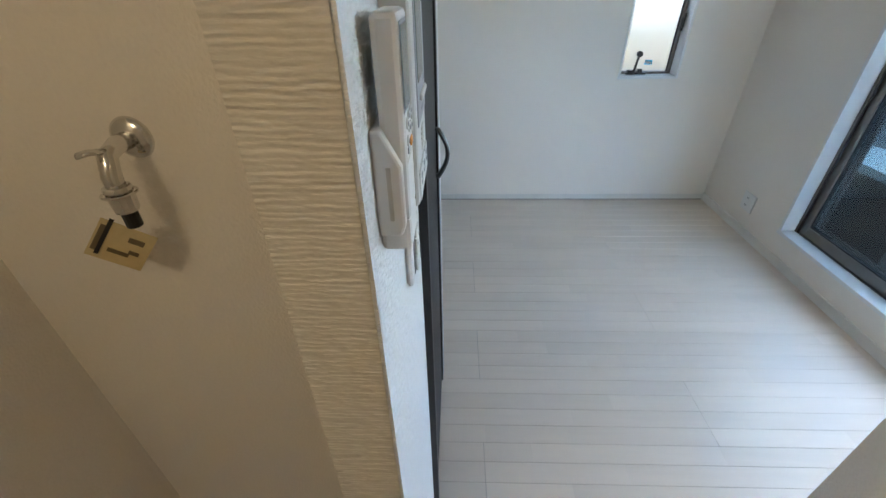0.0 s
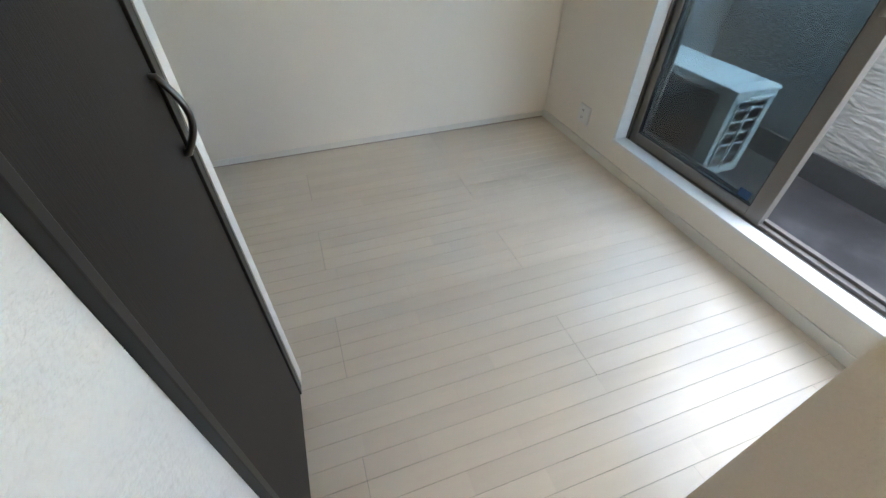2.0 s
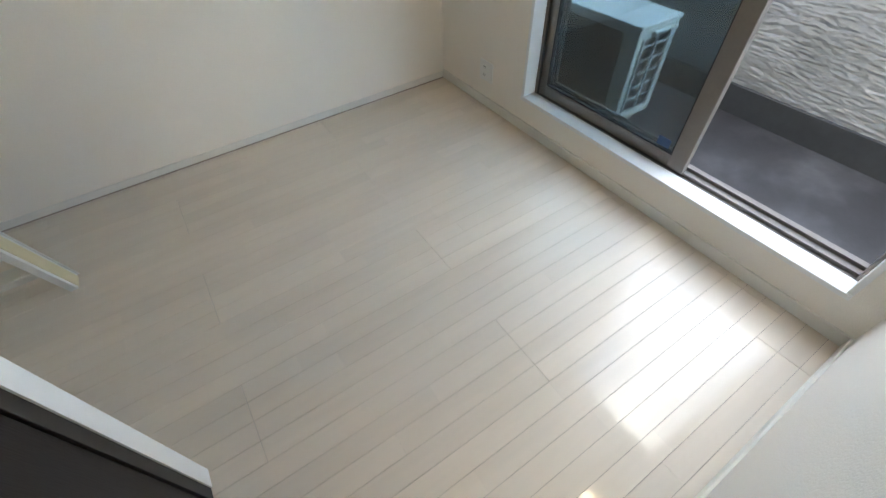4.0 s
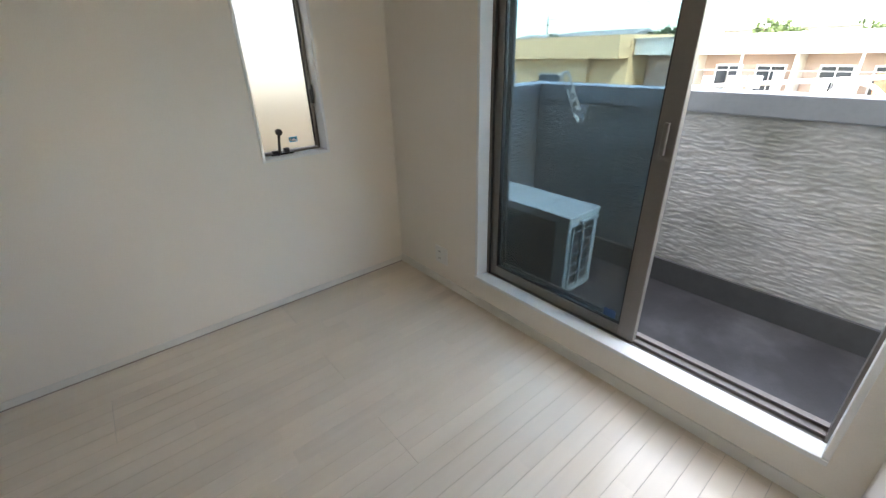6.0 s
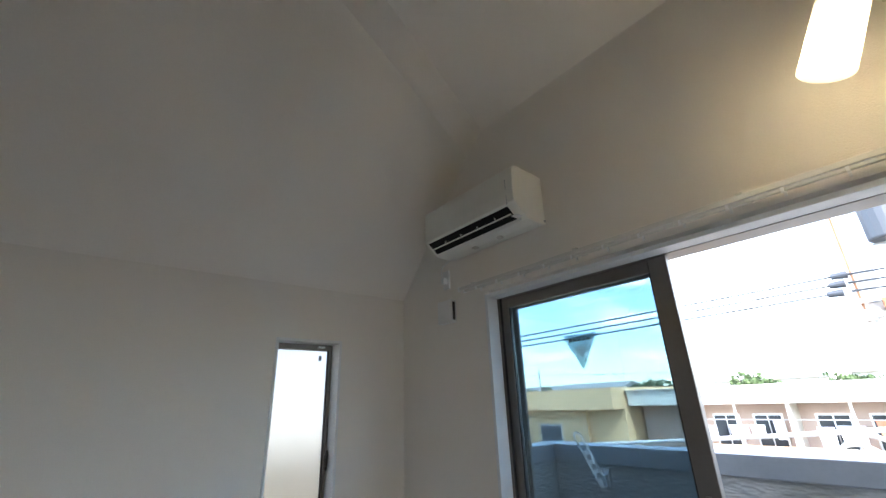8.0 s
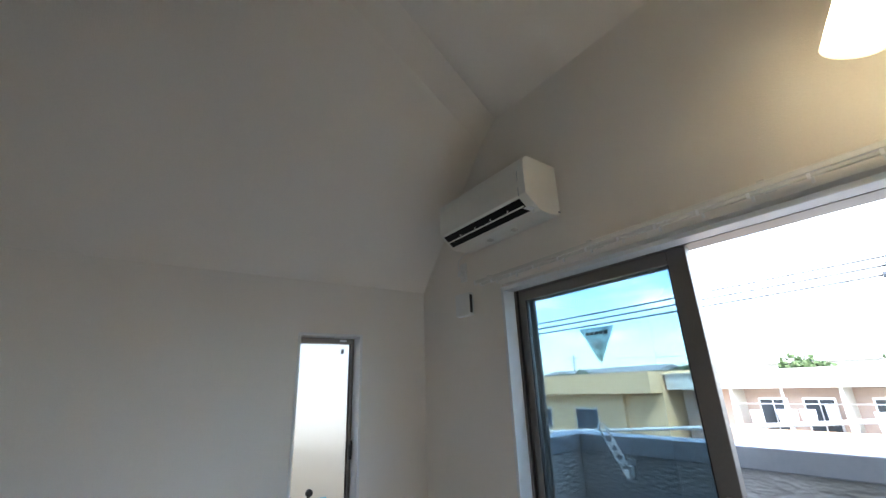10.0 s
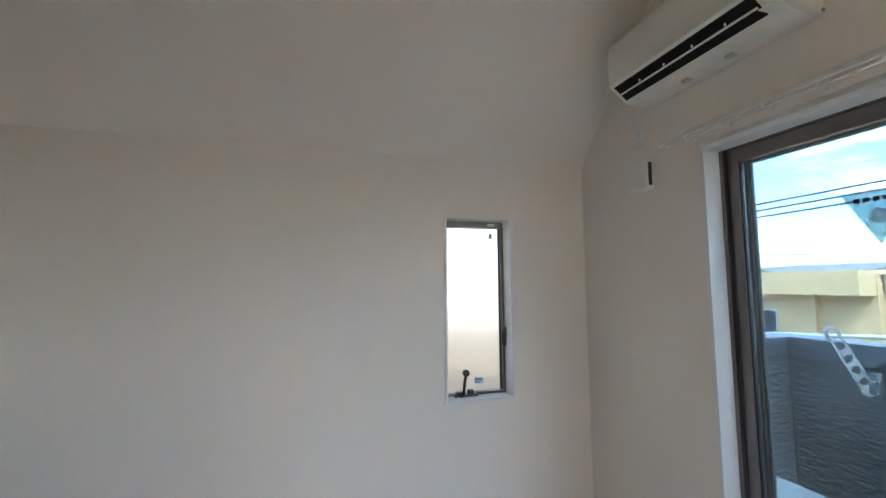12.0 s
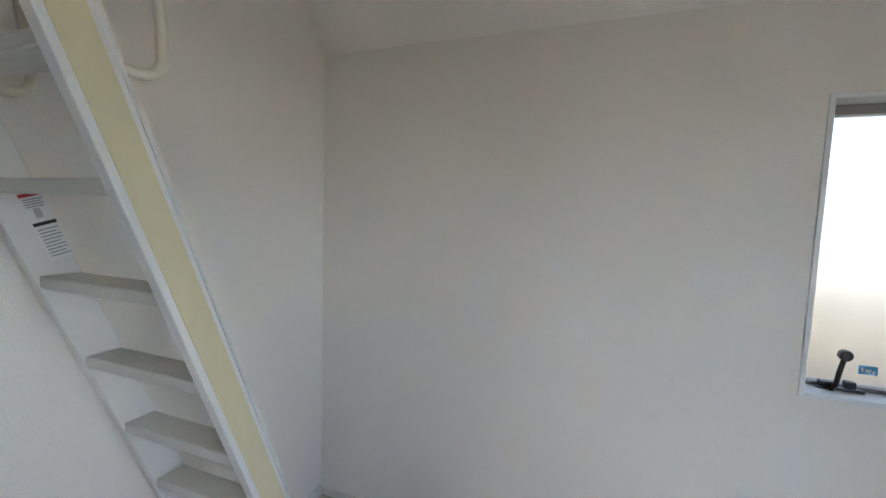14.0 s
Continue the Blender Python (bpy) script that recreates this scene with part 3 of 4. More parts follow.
lampw = thing("wall_lamp", "lit opal glass cylinder wall lamp tilted from the wall", "lamp")
bm = bmesh.new()
ring = [(0.050, 0.205), (0.056, 0.19), (0.060, 0.0), (0.057, -0.001), (0.053, 0.188)]
vs = [[bm.verts.new((r * math.cos(2 * math.pi * k / 32), r * math.sin(2 * math.pi * k / 32), z)) for k in range(32)] for r, z in ring]
for p, q in zip(vs, vs[1:]):
    for k in range(32):
        bm.faces.new((p[k], p[(k + 1) % 32], q[(k + 1) % 32], q[k]))
part("shade", bm, OPAL, lampw, "glowing opal shade", smooth=True)
part("socket", rod((0, 0, 0.12), (0, 0, 0.20), 0.016), PLASTIC, lampw, "white lamp socket")
part("cap", rod((0, 0, 0.20), (0, 0, 0.235), 0.052), CHROME, lampw, "metal cap", bevel=0.004)
part("arm", sweep([(0, 0, 0.23), (0, -0.01, 0.26), (0, -0.04, 0.27), (0, -0.075, 0.245)], 0.008), CHROME, lampw, smooth=True)
lampw.matrix_world = pose(-0.35, -2.405, 2.300, 25, 0, 0)
mount = part("backplate", boxes((-0.05, 0.05, -0.085, -0.067, 0.19, 0.29)), CHROME, lampw, bevel=0.004)
mount.matrix_basis = pose(0, 0.0, 0.0) 
# ---- closet door and the wall beside it ----
leaf = thing("door_2", "closed dark brown wooden closet door", "door", kind="structure")
part("leaf", boxes((XS - 0.035, XS + 0.012, -2.282, -1.800, 0.006, 2.015)), DARK_WOOD, leaf, bevel=0.002)
for y0, y1 in ((-2.304, -2.284), (-1.798, -1.757)):
    part("edge_strip", boxes((XS - 0.035, XS + 0.018, y0, y1, 0.004, 2.017)), BLACK_EDGE, leaf, "black edge strip", bevel=0.002)
HX, HY, HZ = XS + 0.010, -1.822, 1.155
hp = [(HX, HY, HZ), (HX + 0.010, HY, HZ)] + [(HX + 0.010 + 0.028 * math.sin(math.pi * k / 10), HY, HZ - 0.0145 * k) for k in range(1, 10)] + [(HX + 0.010, HY, HZ - 0.145), (HX, HY, HZ - 0.145)]
part("door_handle", sweep(hp, 0.012, flat=0.55), GUNMETAL, leaf, "curved dark metal handle", smooth=True)
sw = thing("light_switch", "white three-gang light switch plate", "light switch")
part("plate", boxes((XS, XS + 0.011, -2.528, -2.454, 1.140, 1.260)), PLASTIC, sw, bevel=0.006)
part("slot_frame", boxes((XS + 0.0112, XS + 0.0122, -2.512, -2.470, 1.155, 1.245)), GREY, sw)
for k in range(3):
    rk = part("rocker", boxes((XS + 0.0124, XS + 0.017, -2.509, -2.473, 1.158 + 0.029 * k, 1.185 + 0.029 * k)), PLASTIC, sw, bevel=0.002)
    if k:
        part("print", boxes((XS + 0.0172, XS + 0.0176, -2.506, -2.496, 1.176 + 0.029 * k, 1.1775 + 0.029 * k), (XS + 0.0172, XS + 0.0176, -2.506, -2.498, 1.172 + 0.029 * k, 1.1735 + 0.029 * k)), GREY, rk)
part("pointer", boxes((XS + 0.0172, XS + 0.0185, -2.477, -2.473, 1.160, 1.184), (XS + 0.0172, XS + 0.0180, -2.4775, -2.4750, 1.192, 1.226), (XS + 0.0172, XS + 0.0180, -2.484, -2.4775, 1.206, 1.210)), BLACK, sw, "black indicator mark")

rem = thing("remote_control", "white air conditioner remote in its wall holder", "remote control")
hold = part("holder", prism([(XS, 1.322), (XS + 0.022, 1.322), (XS + 0.026, 1.334), (XS + 0.026, 1.392), (XS + 0.010, 1.424), (XS, 1.424)], "y", -2.674, -2.604), PLASTIC, rem, "white wall holder", bevel=0.003)
part("cup", boxes((XS, XS + 0.030, -2.668, -2.612, 1.302, 1.338)), PLASTIC, hold, "narrow lower cup", bevel=0.005)
part("holder_slot", boxes((XS + 0.012, XS + 0.016, -2.6752, -2.6738, 1.340, 1.392)), BEIGE_PLASTIC, hold)
part("clip_slot", boxes((XS + 0.012, XS + 0.015, -2.6045, -2.6030, 1.338, 1.362)), GREY, hold)
body_r = part("remote_body", boxes((XS + 0.008, XS + 0.030, -2.667, -2.611, 1.334, 1.508)), PLASTIC, rem, bevel=0.005)
part("lid_seam", boxes((XS + 0.0299, XS + 0.0303, -2.663, -2.615, 1.3915, 1.3923)), BEIGE_PLASTIC, body_r)
part("display", boxes((XS + 0.0302, XS + 0.0309, -2.661, -2.623, 1.437, 1.498)), SCREEN, body_r, "grey-green display")
part("display_border", boxes((XS + 0.0299, XS + 0.0304, -2.664, -2.620, 1.434, 1.501)), GREY, body_r)
for y, z in ((-2.655, 1.424), (-2.641, 1.427), (-2.628, 1.428), (-2.641, 1.417), (-2.655, 1.409), (-2.627, 1.415)):
    key = part("key", rod((XS + 0.0302, y, z), (XS + 0.0316, y, z), 0.0048, seg=14), PLASTIC, body_r)
    part("print", boxes((XS + 0.0317, XS + 0.0321, y - 0.002, y + 0.002, z - 0.0016, z + 0.0016)), GREY, key)
part("key", boxes((XS + 0.0302, XS + 0.032, -2.640, -2.627, 1.399, 1.406)), ORANGE, body_r, "orange key", bevel=0.001)
part("key", boxes((XS + 0.0302, XS + 0.0315, -2.659, -2.646, 1.398, 1.404)), SILVER_PANEL, body_r, bevel=0.001)
inter = thing("intercom", "white intercom panel with grey screen section", "intercom")
part("case", boxes((XS, XS + 0.030, -2.570, -2.442, 1.298, 1.528)), PLASTIC, inter, bevel=0.005)
part("side_band", boxes((XS + 0.001, XS + 0.026, -2.5722, -2.5695, 1.302, 1.524)), BEIGE_PLASTIC, inter)
pan = part("silver_panel", boxes((XS + 0.0302, XS + 0.0315, -2.553, -2.449, 1.388, 1.520)), SILVER_PANEL, inter, "silver-grey front panel", bevel=0.002)
part("screen", boxes((XS + 0.0317, XS + 0.0325, -2.548, -2.480, 1.434, 1.514)), SCREEN, pan, "dark screen")
part("slider", boxes((XS + 0.0317, XS + 0.036, -2.534, -2.472, 1.412, 1.419)), PLASTIC, pan, "white call bar", bevel=0.002)
part("print", boxes((XS + 0.0316, XS + 0.0319, -2.512, -2.490, 1.397, 1.400)), GREY, pan)
part("print", boxes((XS + 0.0316, XS + 0.0319, -2.470, -2.462, 1.422, 1.428)), GREY, pan)
for k in range(5):
    part("speaker_slot", boxes((XS + 0.0302, XS + 0.0308, -2.516, -2.488, 1.350 + 0.006 * k, 1.3525 + 0.006 * k)), BEIGE_PLASTIC, inter)
part("button_seam", boxes((XS + 0.0300, XS + 0.0304, -2.564, -2.448, 1.3405, 1.3413)), BEIGE_PLASTIC, inter)
for k, y in enumerate((-2.546, -2.507, -2.468)):
    bt = part("button", boxes((XS + 0.0302, XS + 0.0318, y - 0.018, y + 0.018, 1.304, 1.339)), PLASTIC, inter, bevel=0.002)
    part("print", boxes((XS + 0.0319, XS + 0.0324, y - 0.006, y + 0.003, 1.328, 1.334)), GREY, bt)
    part("print", boxes((XS + 0.0319, XS + 0.0324, y - 0.005, y + 0.005, 1.3195, 1.3225)), GREY, bt)
part("side_switch", boxes((XS + 0.010, XS + 0.018, -2.5751, -2.5722, 1.409, 1.434)), BLACK, inter, "black side switch")
part("side_groove", boxes((XS + 0.020, XS + 0.022, -2.5735, -2.5722, 1.302, 1.342)), GREY, inter)

# washing machine tap
tap = thing("water_tap", "chrome washing machine tap on the alcove wall", "tap")
TX, TY, TZ = -2.385, -2.50, 1.362
bm = bmesh.new()
bmesh.ops.create_uvsphere(bm, u_segments=24, v_segments=12, radius=0.027, matrix=Matrix.Translation((TX, TY, TZ)) @ Matrix.Diagonal((1, 0.45, 1, 1)))
part("rosette", bm, CHROME, tap, smooth=True)
part("pipe", sweep([(TX, TY, TZ), (TX, TY - 0.03, TZ), (TX, TY - 0.05, TZ - 0.006), (TX, TY - 0.058, TZ - 0.03), (TX, TY - 0.058, TZ - 0.055)], 0.011), CHROME, tap, smooth=True)
part("valve", rod((TX, TY - 0.058, TZ - 0.04), (TX, TY - 0.058, TZ - 0.075), 0.016, 0.014), CHROME, tap, bevel=0.003)
part("lever", sweep([(TX, TY - 0.05, TZ + 0.0), (TX - 0.006, TY - 0.066, TZ + 0.004), (TX - 0.016, TY - 0.072, TZ + 0.002)], 0.007, flat=0.5), CHROME, tap, "chrome lever", smooth=True)
part("spring_clip", sweep(arc((TX, TY - 0.058, TZ - 0.05), (1, 0, 0), (0, 1, 0), 0.019, -160, 160, 16), 0.0018, seg=6), CHROME, tap)
part("nozzle", rod((TX, TY - 0.058, TZ - 0.075), (TX, TY - 0.058, TZ - 0.097), 0.0095), BLACK, tap, "black hose nozzle", bevel=0.002)
tag = thing("paper_tag", "kraft paper tag with dark print hanging from the tap", "tag")
TM = pose(TX - 0.005, TY - 0.062, TZ - 0.098, 4, 40, 20)
sheet = part("card", boxes((-0.032, 0.032, -0.0006, 0.0006, -0.062, 0.0)), TAG, tag, bevel=0.0004)
bars = part("print", boxes((-0.029, -0.023, -0.0013, -0.0007, -0.050, -0.008), (0.004, 0.022, -0.0013, -0.0007, -0.022, -0.014), (-0.012, 0.012, -0.0013, -0.0007, -0.046, -0.040), (0.010, 0.022, -0.0013, -0.0007, -0.040, -0.034)), material("brown_print", (0.16, 0.12, 0.07), 0.7, grain=0.1), tag)
word = part("strip", boxes((-0.0235, -0.0185, -0.0016, -0.0007, -0.055, 0.004)), BLACK, tag, "black strip")
tag.matrix_world = TM

# ---- ladder to the loft ----
lad = thing("loft_ladder", "white loft ladder with cream stringer panels and treads", "ladder")
LE, LW = -2.33, XW + 0.055
LEAN = 0.392


def north_edge(z):
    return -0.535 - LEAN * z


def stringer(x0, x1, y_north, y_south, z1=2.2):
    return prism([(y_north, 0.001), (y_south, 0.001), (y_south - LEAN * z1, z1), (y_north - LEAN * z1, z1)], "x", x0, x1)


for name, x0, x1 in (("stringer", LE - 0.030, LE), ("stringer", LW - 0.030, LW)):
    s = part(name, stringer(x0, x1, -0.535, -0.635), LADDER_WHITE, lad, "white stringer", bevel=0.003)
    fx = (x1, x1 + 0.0025) if x1 == LE else (x0 - 0.0025, x0)
    if x1 == LE:
        part("face_panel", stringer(fx[0], fx[1], -0.553, -0.618), CREAM, s, "cream face panel")
        part("edge_lip", stringer(LE, LE + 0.007, -0.535, -0.541), LADDER_WHITE, s)
for k in range(9):
    z = 0.205 + 0.2215 * k
    y = north_edge(z) - 0.005
    tr = part("tread", boxes((LW, LE - 0.030, y - 0.085, y, z - 0.030, z)), TREAD, lad, bevel=0.004)
for x in (LE - 0.015, LW - 0.015):
    zc, y0 = 1.725, north_edge(1.725)
    pts = [(x, y0 - 0.03, zc), (x, y0 - 0.008, zc + 0.002)] + arc((x, y0 + 0.040, zc + 0.045), (0, 1, 0), (0, 0, 1), 0.043, -90, 0, 8)
    pts += [(x, y0 + 0.083, zc + 0.10), (x, y0 + 0.055, zc + 0.30), (x, y0 - 0.03, zc + 0.52)] + arc((x, y0 - 0.10, zc + 0.55), (0, 1, 0), (0, 0, 1), 0.06, 10, 90, 6) + [(x, y0 - 0.35, zc + 0.61), (x, y0 - 0.40, zc + 0.53)]
    part("hand_grip", sweep(pts, 0.011), TUBE, lad, "cream bent tube hand grip", smooth=True)
st = part("warning_label", prism([(-1.172, 1.500), (-1.128, 1.513), (-1.070, 1.358), (-1.112, 1.345)], "x", LW + 0.0005, LW + 0.0012), PAPER, lad, "printed warning label")


def on_label(a, b, c, d):
    """A strip on the label: fractions down (a to b) and across (c to d)."""
    p0, p1, p3 = Vector((-1.172, 1.500)), Vector((-1.128, 1.513)), Vector((-1.112, 1.345))
    return [tuple(p0 + (p1 - p0) * q + (p3 - p0) * r) for r, q in ((a, c), (a, d), (b, d), (b, c))]


part("red_bar", prism(on_label(0.0, 0.05, 0, 1), "x", LW + 0.0013, LW + 0.0018), RED, st)
part("black_bar", prism(on_label(0.42, 0.47, 0, 1), "x", LW + 0.0013, LW + 0.0018), BLACK, st)
for k in range(4):
    part("print_bar", prism(on_label(0.08 + 0.035 * k, 0.095 + 0.035 * k, 0.08, 0.9 - 0.1 * (k % 2)), "x", LW + 0.0013, LW + 0.0018), GREY, st)
part("pictogram", prism(on_label(0.22, 0.36, 0.3, 0.6), "x", LW + 0.0013, LW + 0.0018), SILVER_PANEL, st)
for k in range(9):
    part("print_bar", prism(on_label(0.52 + 0.05 * k, 0.535 + 0.05 * k, 0.06, 0.95 - 0.15 * (k % 3 == 1)), "x", LW + 0.0013, LW + 0.0018), GREY, st)

# ---- balcony ----
BX, BZ, BN, BSOUTH = 1.20, -0.03, -0.27, -3.6
structure("balcony_floor", boxes((0.15, BX + 0.14, BSOUTH, BN + 0.14, -0.25, BZ)), DECK, "wet dark grey balcony floor with stains", "balcony floor")
structure("balcony_skirt", boxes((BX - 0.022, BX + 0.02, BSOUTH, BN, BZ, 0.135), (0.15, BX - 0.022, BN - 0.022, BN + 0.02, BZ, 0.135), (0.15, 0.172, BSOUTH, BN - 0.022, BZ, 0.10)), SKIRT, "dark waterproof skirting of the balcony", "skirting")


def wavy(n_long, n_high, long, high, place):
    """A relief of uneven level ripples: place(along, up, out) gives a vertex."""
    bm, rows = bmesh.new(), []
    for j in range(n_high + 1):
        z = high * j / n_high
        row = []
        for i in range(n_long + 1):
            s = long * i / n_long
            w = 0.012 * noise.noise((s * 3.0, z * 3.0, 3.1))
            ridge = 1 - 2 * abs(noise.noise((s * 13.0, (z + w) * 56.0, 7.7)))
            d = 0.0038 * ridge + 0.0035 * noise.noise((s * 19, (z + w) * 62, 0.4)) + 0.002 * noise.noise((s * 60, z * 110, 5.4))
            row.append(bm.verts.new(place(s, z, d)))
        rows.append(row)
    for p, q in zip(rows, rows[1:]):
        for a, b, c, d in zip(p, p[1:], q[1:], q):
            bm.faces.new((a, b, c, d))
    return bm


par = thing("balcony_parapet", "grey-white ripple-textured parapet with dark mossy stains", "parapet", kind="structure")
part("core", boxes((BX + 0.014, BX + 0.13, BSOUTH, BN + 0.13, -5.5, 1.10), (0.15, BX + 0.014, BN + 0.014, BN + 0.13, -0.4, 1.10)), SIDING, par)
part("ripple_face", wavy(520, 300, BN - BSOUTH, 0.975, lambda s, z, d: (BX + 0.004 - d, BSOUTH + s, 0.13 + z)), SIDING, par, "rippled siding face", smooth=True)
part("ripple_face", wavy(170, 300, BX - 0.15, 0.975, lambda s, z, d: (BX - s, BN + 0.004 - d, 0.13 + z)), SIDING, par, "rippled siding face", smooth=True)
part("coping", boxes((BX - 0.022, BX + 0.155, BSOUTH, BN + 0.15, 1.10, 1.215), (0.15, BX - 0.022, BN - 0.022, BN + 0.15, 1.10, 1.215)), COPING, par, "grey metal coping", bevel=0.006)
for y in (-1.05, -2.9):
    part("coping_joint", boxes((BX - 0.0235, BX + 0.1565, y - 0.0015, y + 0.0015, 1.11, 1.2165)), BLACK_GASKET, par)


def pole_arm():
    arm = thing("laundry_pole_arm", "aluminium laundry pole arm with holes, fixed on the parapet", "pole bracket", "laundry pole arms")
    part("base_plate", boxes((-0.020, -0.004, -0.03, 0.03, -0.06, 0.06)), ALUMINIUM, arm, bevel=0.004)
    part("pivot", boxes((-0.05, -0.020, -0.018, 0.018, -0.045, 0.02)), ALUMINIUM, arm, bevel=0.003)
    a, b = Vector((-0.045, 0.012, -0.03)), Vector((-0.16, 0.10, 0.29))
    bm = bmesh.new()
    way, n = (b - a).normalized(), Vector((0.62, 0.78, 0)).normalized()
    acr = way.cross(n).normalized()
    L = (b - a).length

    def pill(c0, c1, r):
        """A rounded outline along the arm from c0 to c1."""
        ring = [(c1 + r * math.sin(math.pi * k / 12), r * math.cos(math.pi * k / 12)) for k in range(13)]
        ring += [(c0 - r * math.sin(math.pi * k / 12), -r * math.cos(math.pi * k / 12)) for k in range(13)]
        vs = [bm.verts.new(a + way * p + acr * q - n * 0.005) for p, q in ring]
        return [bm.edges.new((u, v)) for u, v in zip(vs, vs[1:] + vs[:1])]
    edges = pill(0.0, L - 0.03, 0.030) + pill(L - 0.115, L - 0.03, 0.017)
    for k in range(3):
        edges += pill(L - 0.180 - 0.062 * k, L - 0.176 - 0.062 * k, 0.017)
    filled = [f for f in bmesh.ops.triangle_fill(bm, use_beauty=True, use_dissolve=False, edges=edges)["geom"] if isinstance(f, bmesh.types.BMFace)]
    out = bmesh.ops.extrude_face_region(bm, geom=filled)["geom"]
    bmesh.ops.translate(bm, verts=[v for v in out if isinstance(v, bmesh.types.BMVert)], vec=n * 0.010)
    bmesh.ops.recalc_face_normals(bm, faces=bm.faces)
    part("arm", bm, ALUMINIUM, arm, "perforated arm")
    return arm


arm1 = pole_arm()
arm1.matrix_world = pose(BX, -0.68, 1.02)
copy_thing(arm1, pose(BX, -2.30, 1.02))

unit = thing("outdoor_unit", "pale air conditioner outdoor unit on the balcony floor", "outdoor unit")
U0, U1, V0, V1, UB, UT = 0.345, 0.645, -1.205, -0.46, 0.085, 0.60
part("body", boxes((U0, U1, V0 + 0.004, V1, UB, UT - 0.022)), UNIT, unit, bevel=0.008)
part("top_panel", boxes((U0 - 0.006, U1 + 0.006, V0 - 0.004, V1 + 0.006, UT - 0.022, UT)), UNIT, unit, "lighter top panel", bevel=0.008)
gr = part("side_grille", boxes((U0 + 0.035, U1 - 0.06, V0 + 0.0025, V0 + 0.0045, UB + 0.05, UT - 0.07)), BLACK, unit, "dark louvred side grille")
for k in range(6):
    z = UB + 0.055 + 0.070 * k
    part("slat", boxes((U0 + 0.035, U1 - 0.06, V0 - 0.006, V0 + 0.002, z, z + 0.007)), UNIT, gr)
for x in (U0 + 0.03, (U0 + U1) / 2 - 0.015, U1 - 0.065):
    part("upright", boxes((x, x + 0.010, V0 - 0.008, V0 + 0.002, UB + 0.045, UT - 0.065)), UNIT, gr)
part("grip", boxes((U0 + 0.10, U1 - 0.03, V0 - 0.018, V0 + 0.004, UT - 0.062, UT - 0.040)), UNIT, unit, "moulded grip", bevel=0.006)
for y in (V0 + 0.12, V1 - 0.12):
    part("foot", boxes((U0 - 0.02, U1 + 0.02, y - 0.025, y + 0.025, BZ, UB)), SKIRT, unit, "dark foot", bevel=0.005)
part("back_fins", boxes((U0 - 0.003, U0 - 0.0005, V0 + 0.09, V1 - 0.05, UB + 0.04, UT - 0.05)), SKIRT, unit, "dark coil face")

# ---- outside ----
structure("ground", boxes((-1500, 1500, -1500, 1500, -6.2, -6.0)), ASPHALT, "town ground reaching the horizon", "ground")
structure("house_below", boxes((XW - 0.3, 0.15, BACK - 0.3, 0.15, -6.0, -0.22)), RENDER_CREAM, "cream rendered storey under the room", "house wall")
nb = thing("neighbour_house", "cream rendered neighbouring house beside the window", "house")
part("wall", boxes((-6, 1.0, 1.5, 7.0, -6.0, 1.12)), RENDER_PALE, nb)
part("roof", prism([(1.4, 1.12), (7.3, 1.12), (4.2, 1.5)], "x", -6.3, 1.2), RENDER_PALE, nb)

FX = 23.0
apt = thing("apartment_building", "long low cream and pinkish apartment building with laundry balconies", "building")
part("roof", boxes((FX - 1.6, FX + 9, -32, 9.5, 0.98, 1.72), (FX - 1.7, FX + 9, -32, 9.6, 1.72, 1.78)), FASCIA, apt, "pale deep roof fascia")
part("wall", boxes((FX, FX + 8.5, -32, 9.5, -6, 0.98)), RENDER_PINK, apt)
part("end_block", boxes((FX - 2.2, FX + 8.5, 11.8, 32, -6, 1.92), (FX - 1.9, FX + 8.5, 9.6, 11.8, -6, 1.75)), RENDER_CREAM, apt, "cream end block")
part("end_fascia", boxes((FX - 3.0, FX + 9, 9.62, 18.0, 0.85, 1.95)), RENDER_CREAM, apt, "cream end fascia")
for y in (13.5, 17.0, 21.0):
    wdw = part("window", boxes((FX - 2.26, FX - 2.18, y, y + 1.6, -1.2, 0.05)), ALUMINIUM, apt)
    part("pane", boxes((FX - 2.28, FX - 2.262, y + 0.07, y + 0.77, -1.12, -0.03), (FX - 2.28, FX - 2.262, y + 0.83, y + 1.53, -1.12, -0.03)), DARK_PANE, wdw)
for k in range(9):
    y = 6.6 - 4.0 * k
    part("divider", boxes((FX - 1.35, FX, y - 0.07, y + 0.07, -1.5, 0.97)), FASCIA, apt, "pale balcony divider")
    for dy in (0.6, 2.3):
        wdw = part("window", boxes((FX - 0.05, FX + 0.02, y - dy - 1.15, y - dy, -1.4, 0.5)), ALUMINIUM, apt)
        part("pane", boxes((FX - 0.07, FX - 0.052, y - dy - 1.08, y - dy - 0.6, -1.33, 0.43), (FX - 0.07, FX - 0.052, y - dy - 0.55, y - dy - 0.07, -1.33, 0.43)), DARK_PANE, wdw)
    part("balcony_wall", boxes((FX - 1.45, FX - 1.30, y - 3.9, y - 0.1, -2.6, -0.75)), FASCIA if k % 3 else RENDER_CREAM, apt, "balcony front")
    part("downpipe", rod((FX - 1.30, y - 2.0, -2.6), (FX - 1.30, y - 2.0, 0.97), 0.05, seg=8), PLASTIC, apt)
rng = random.Random(4)
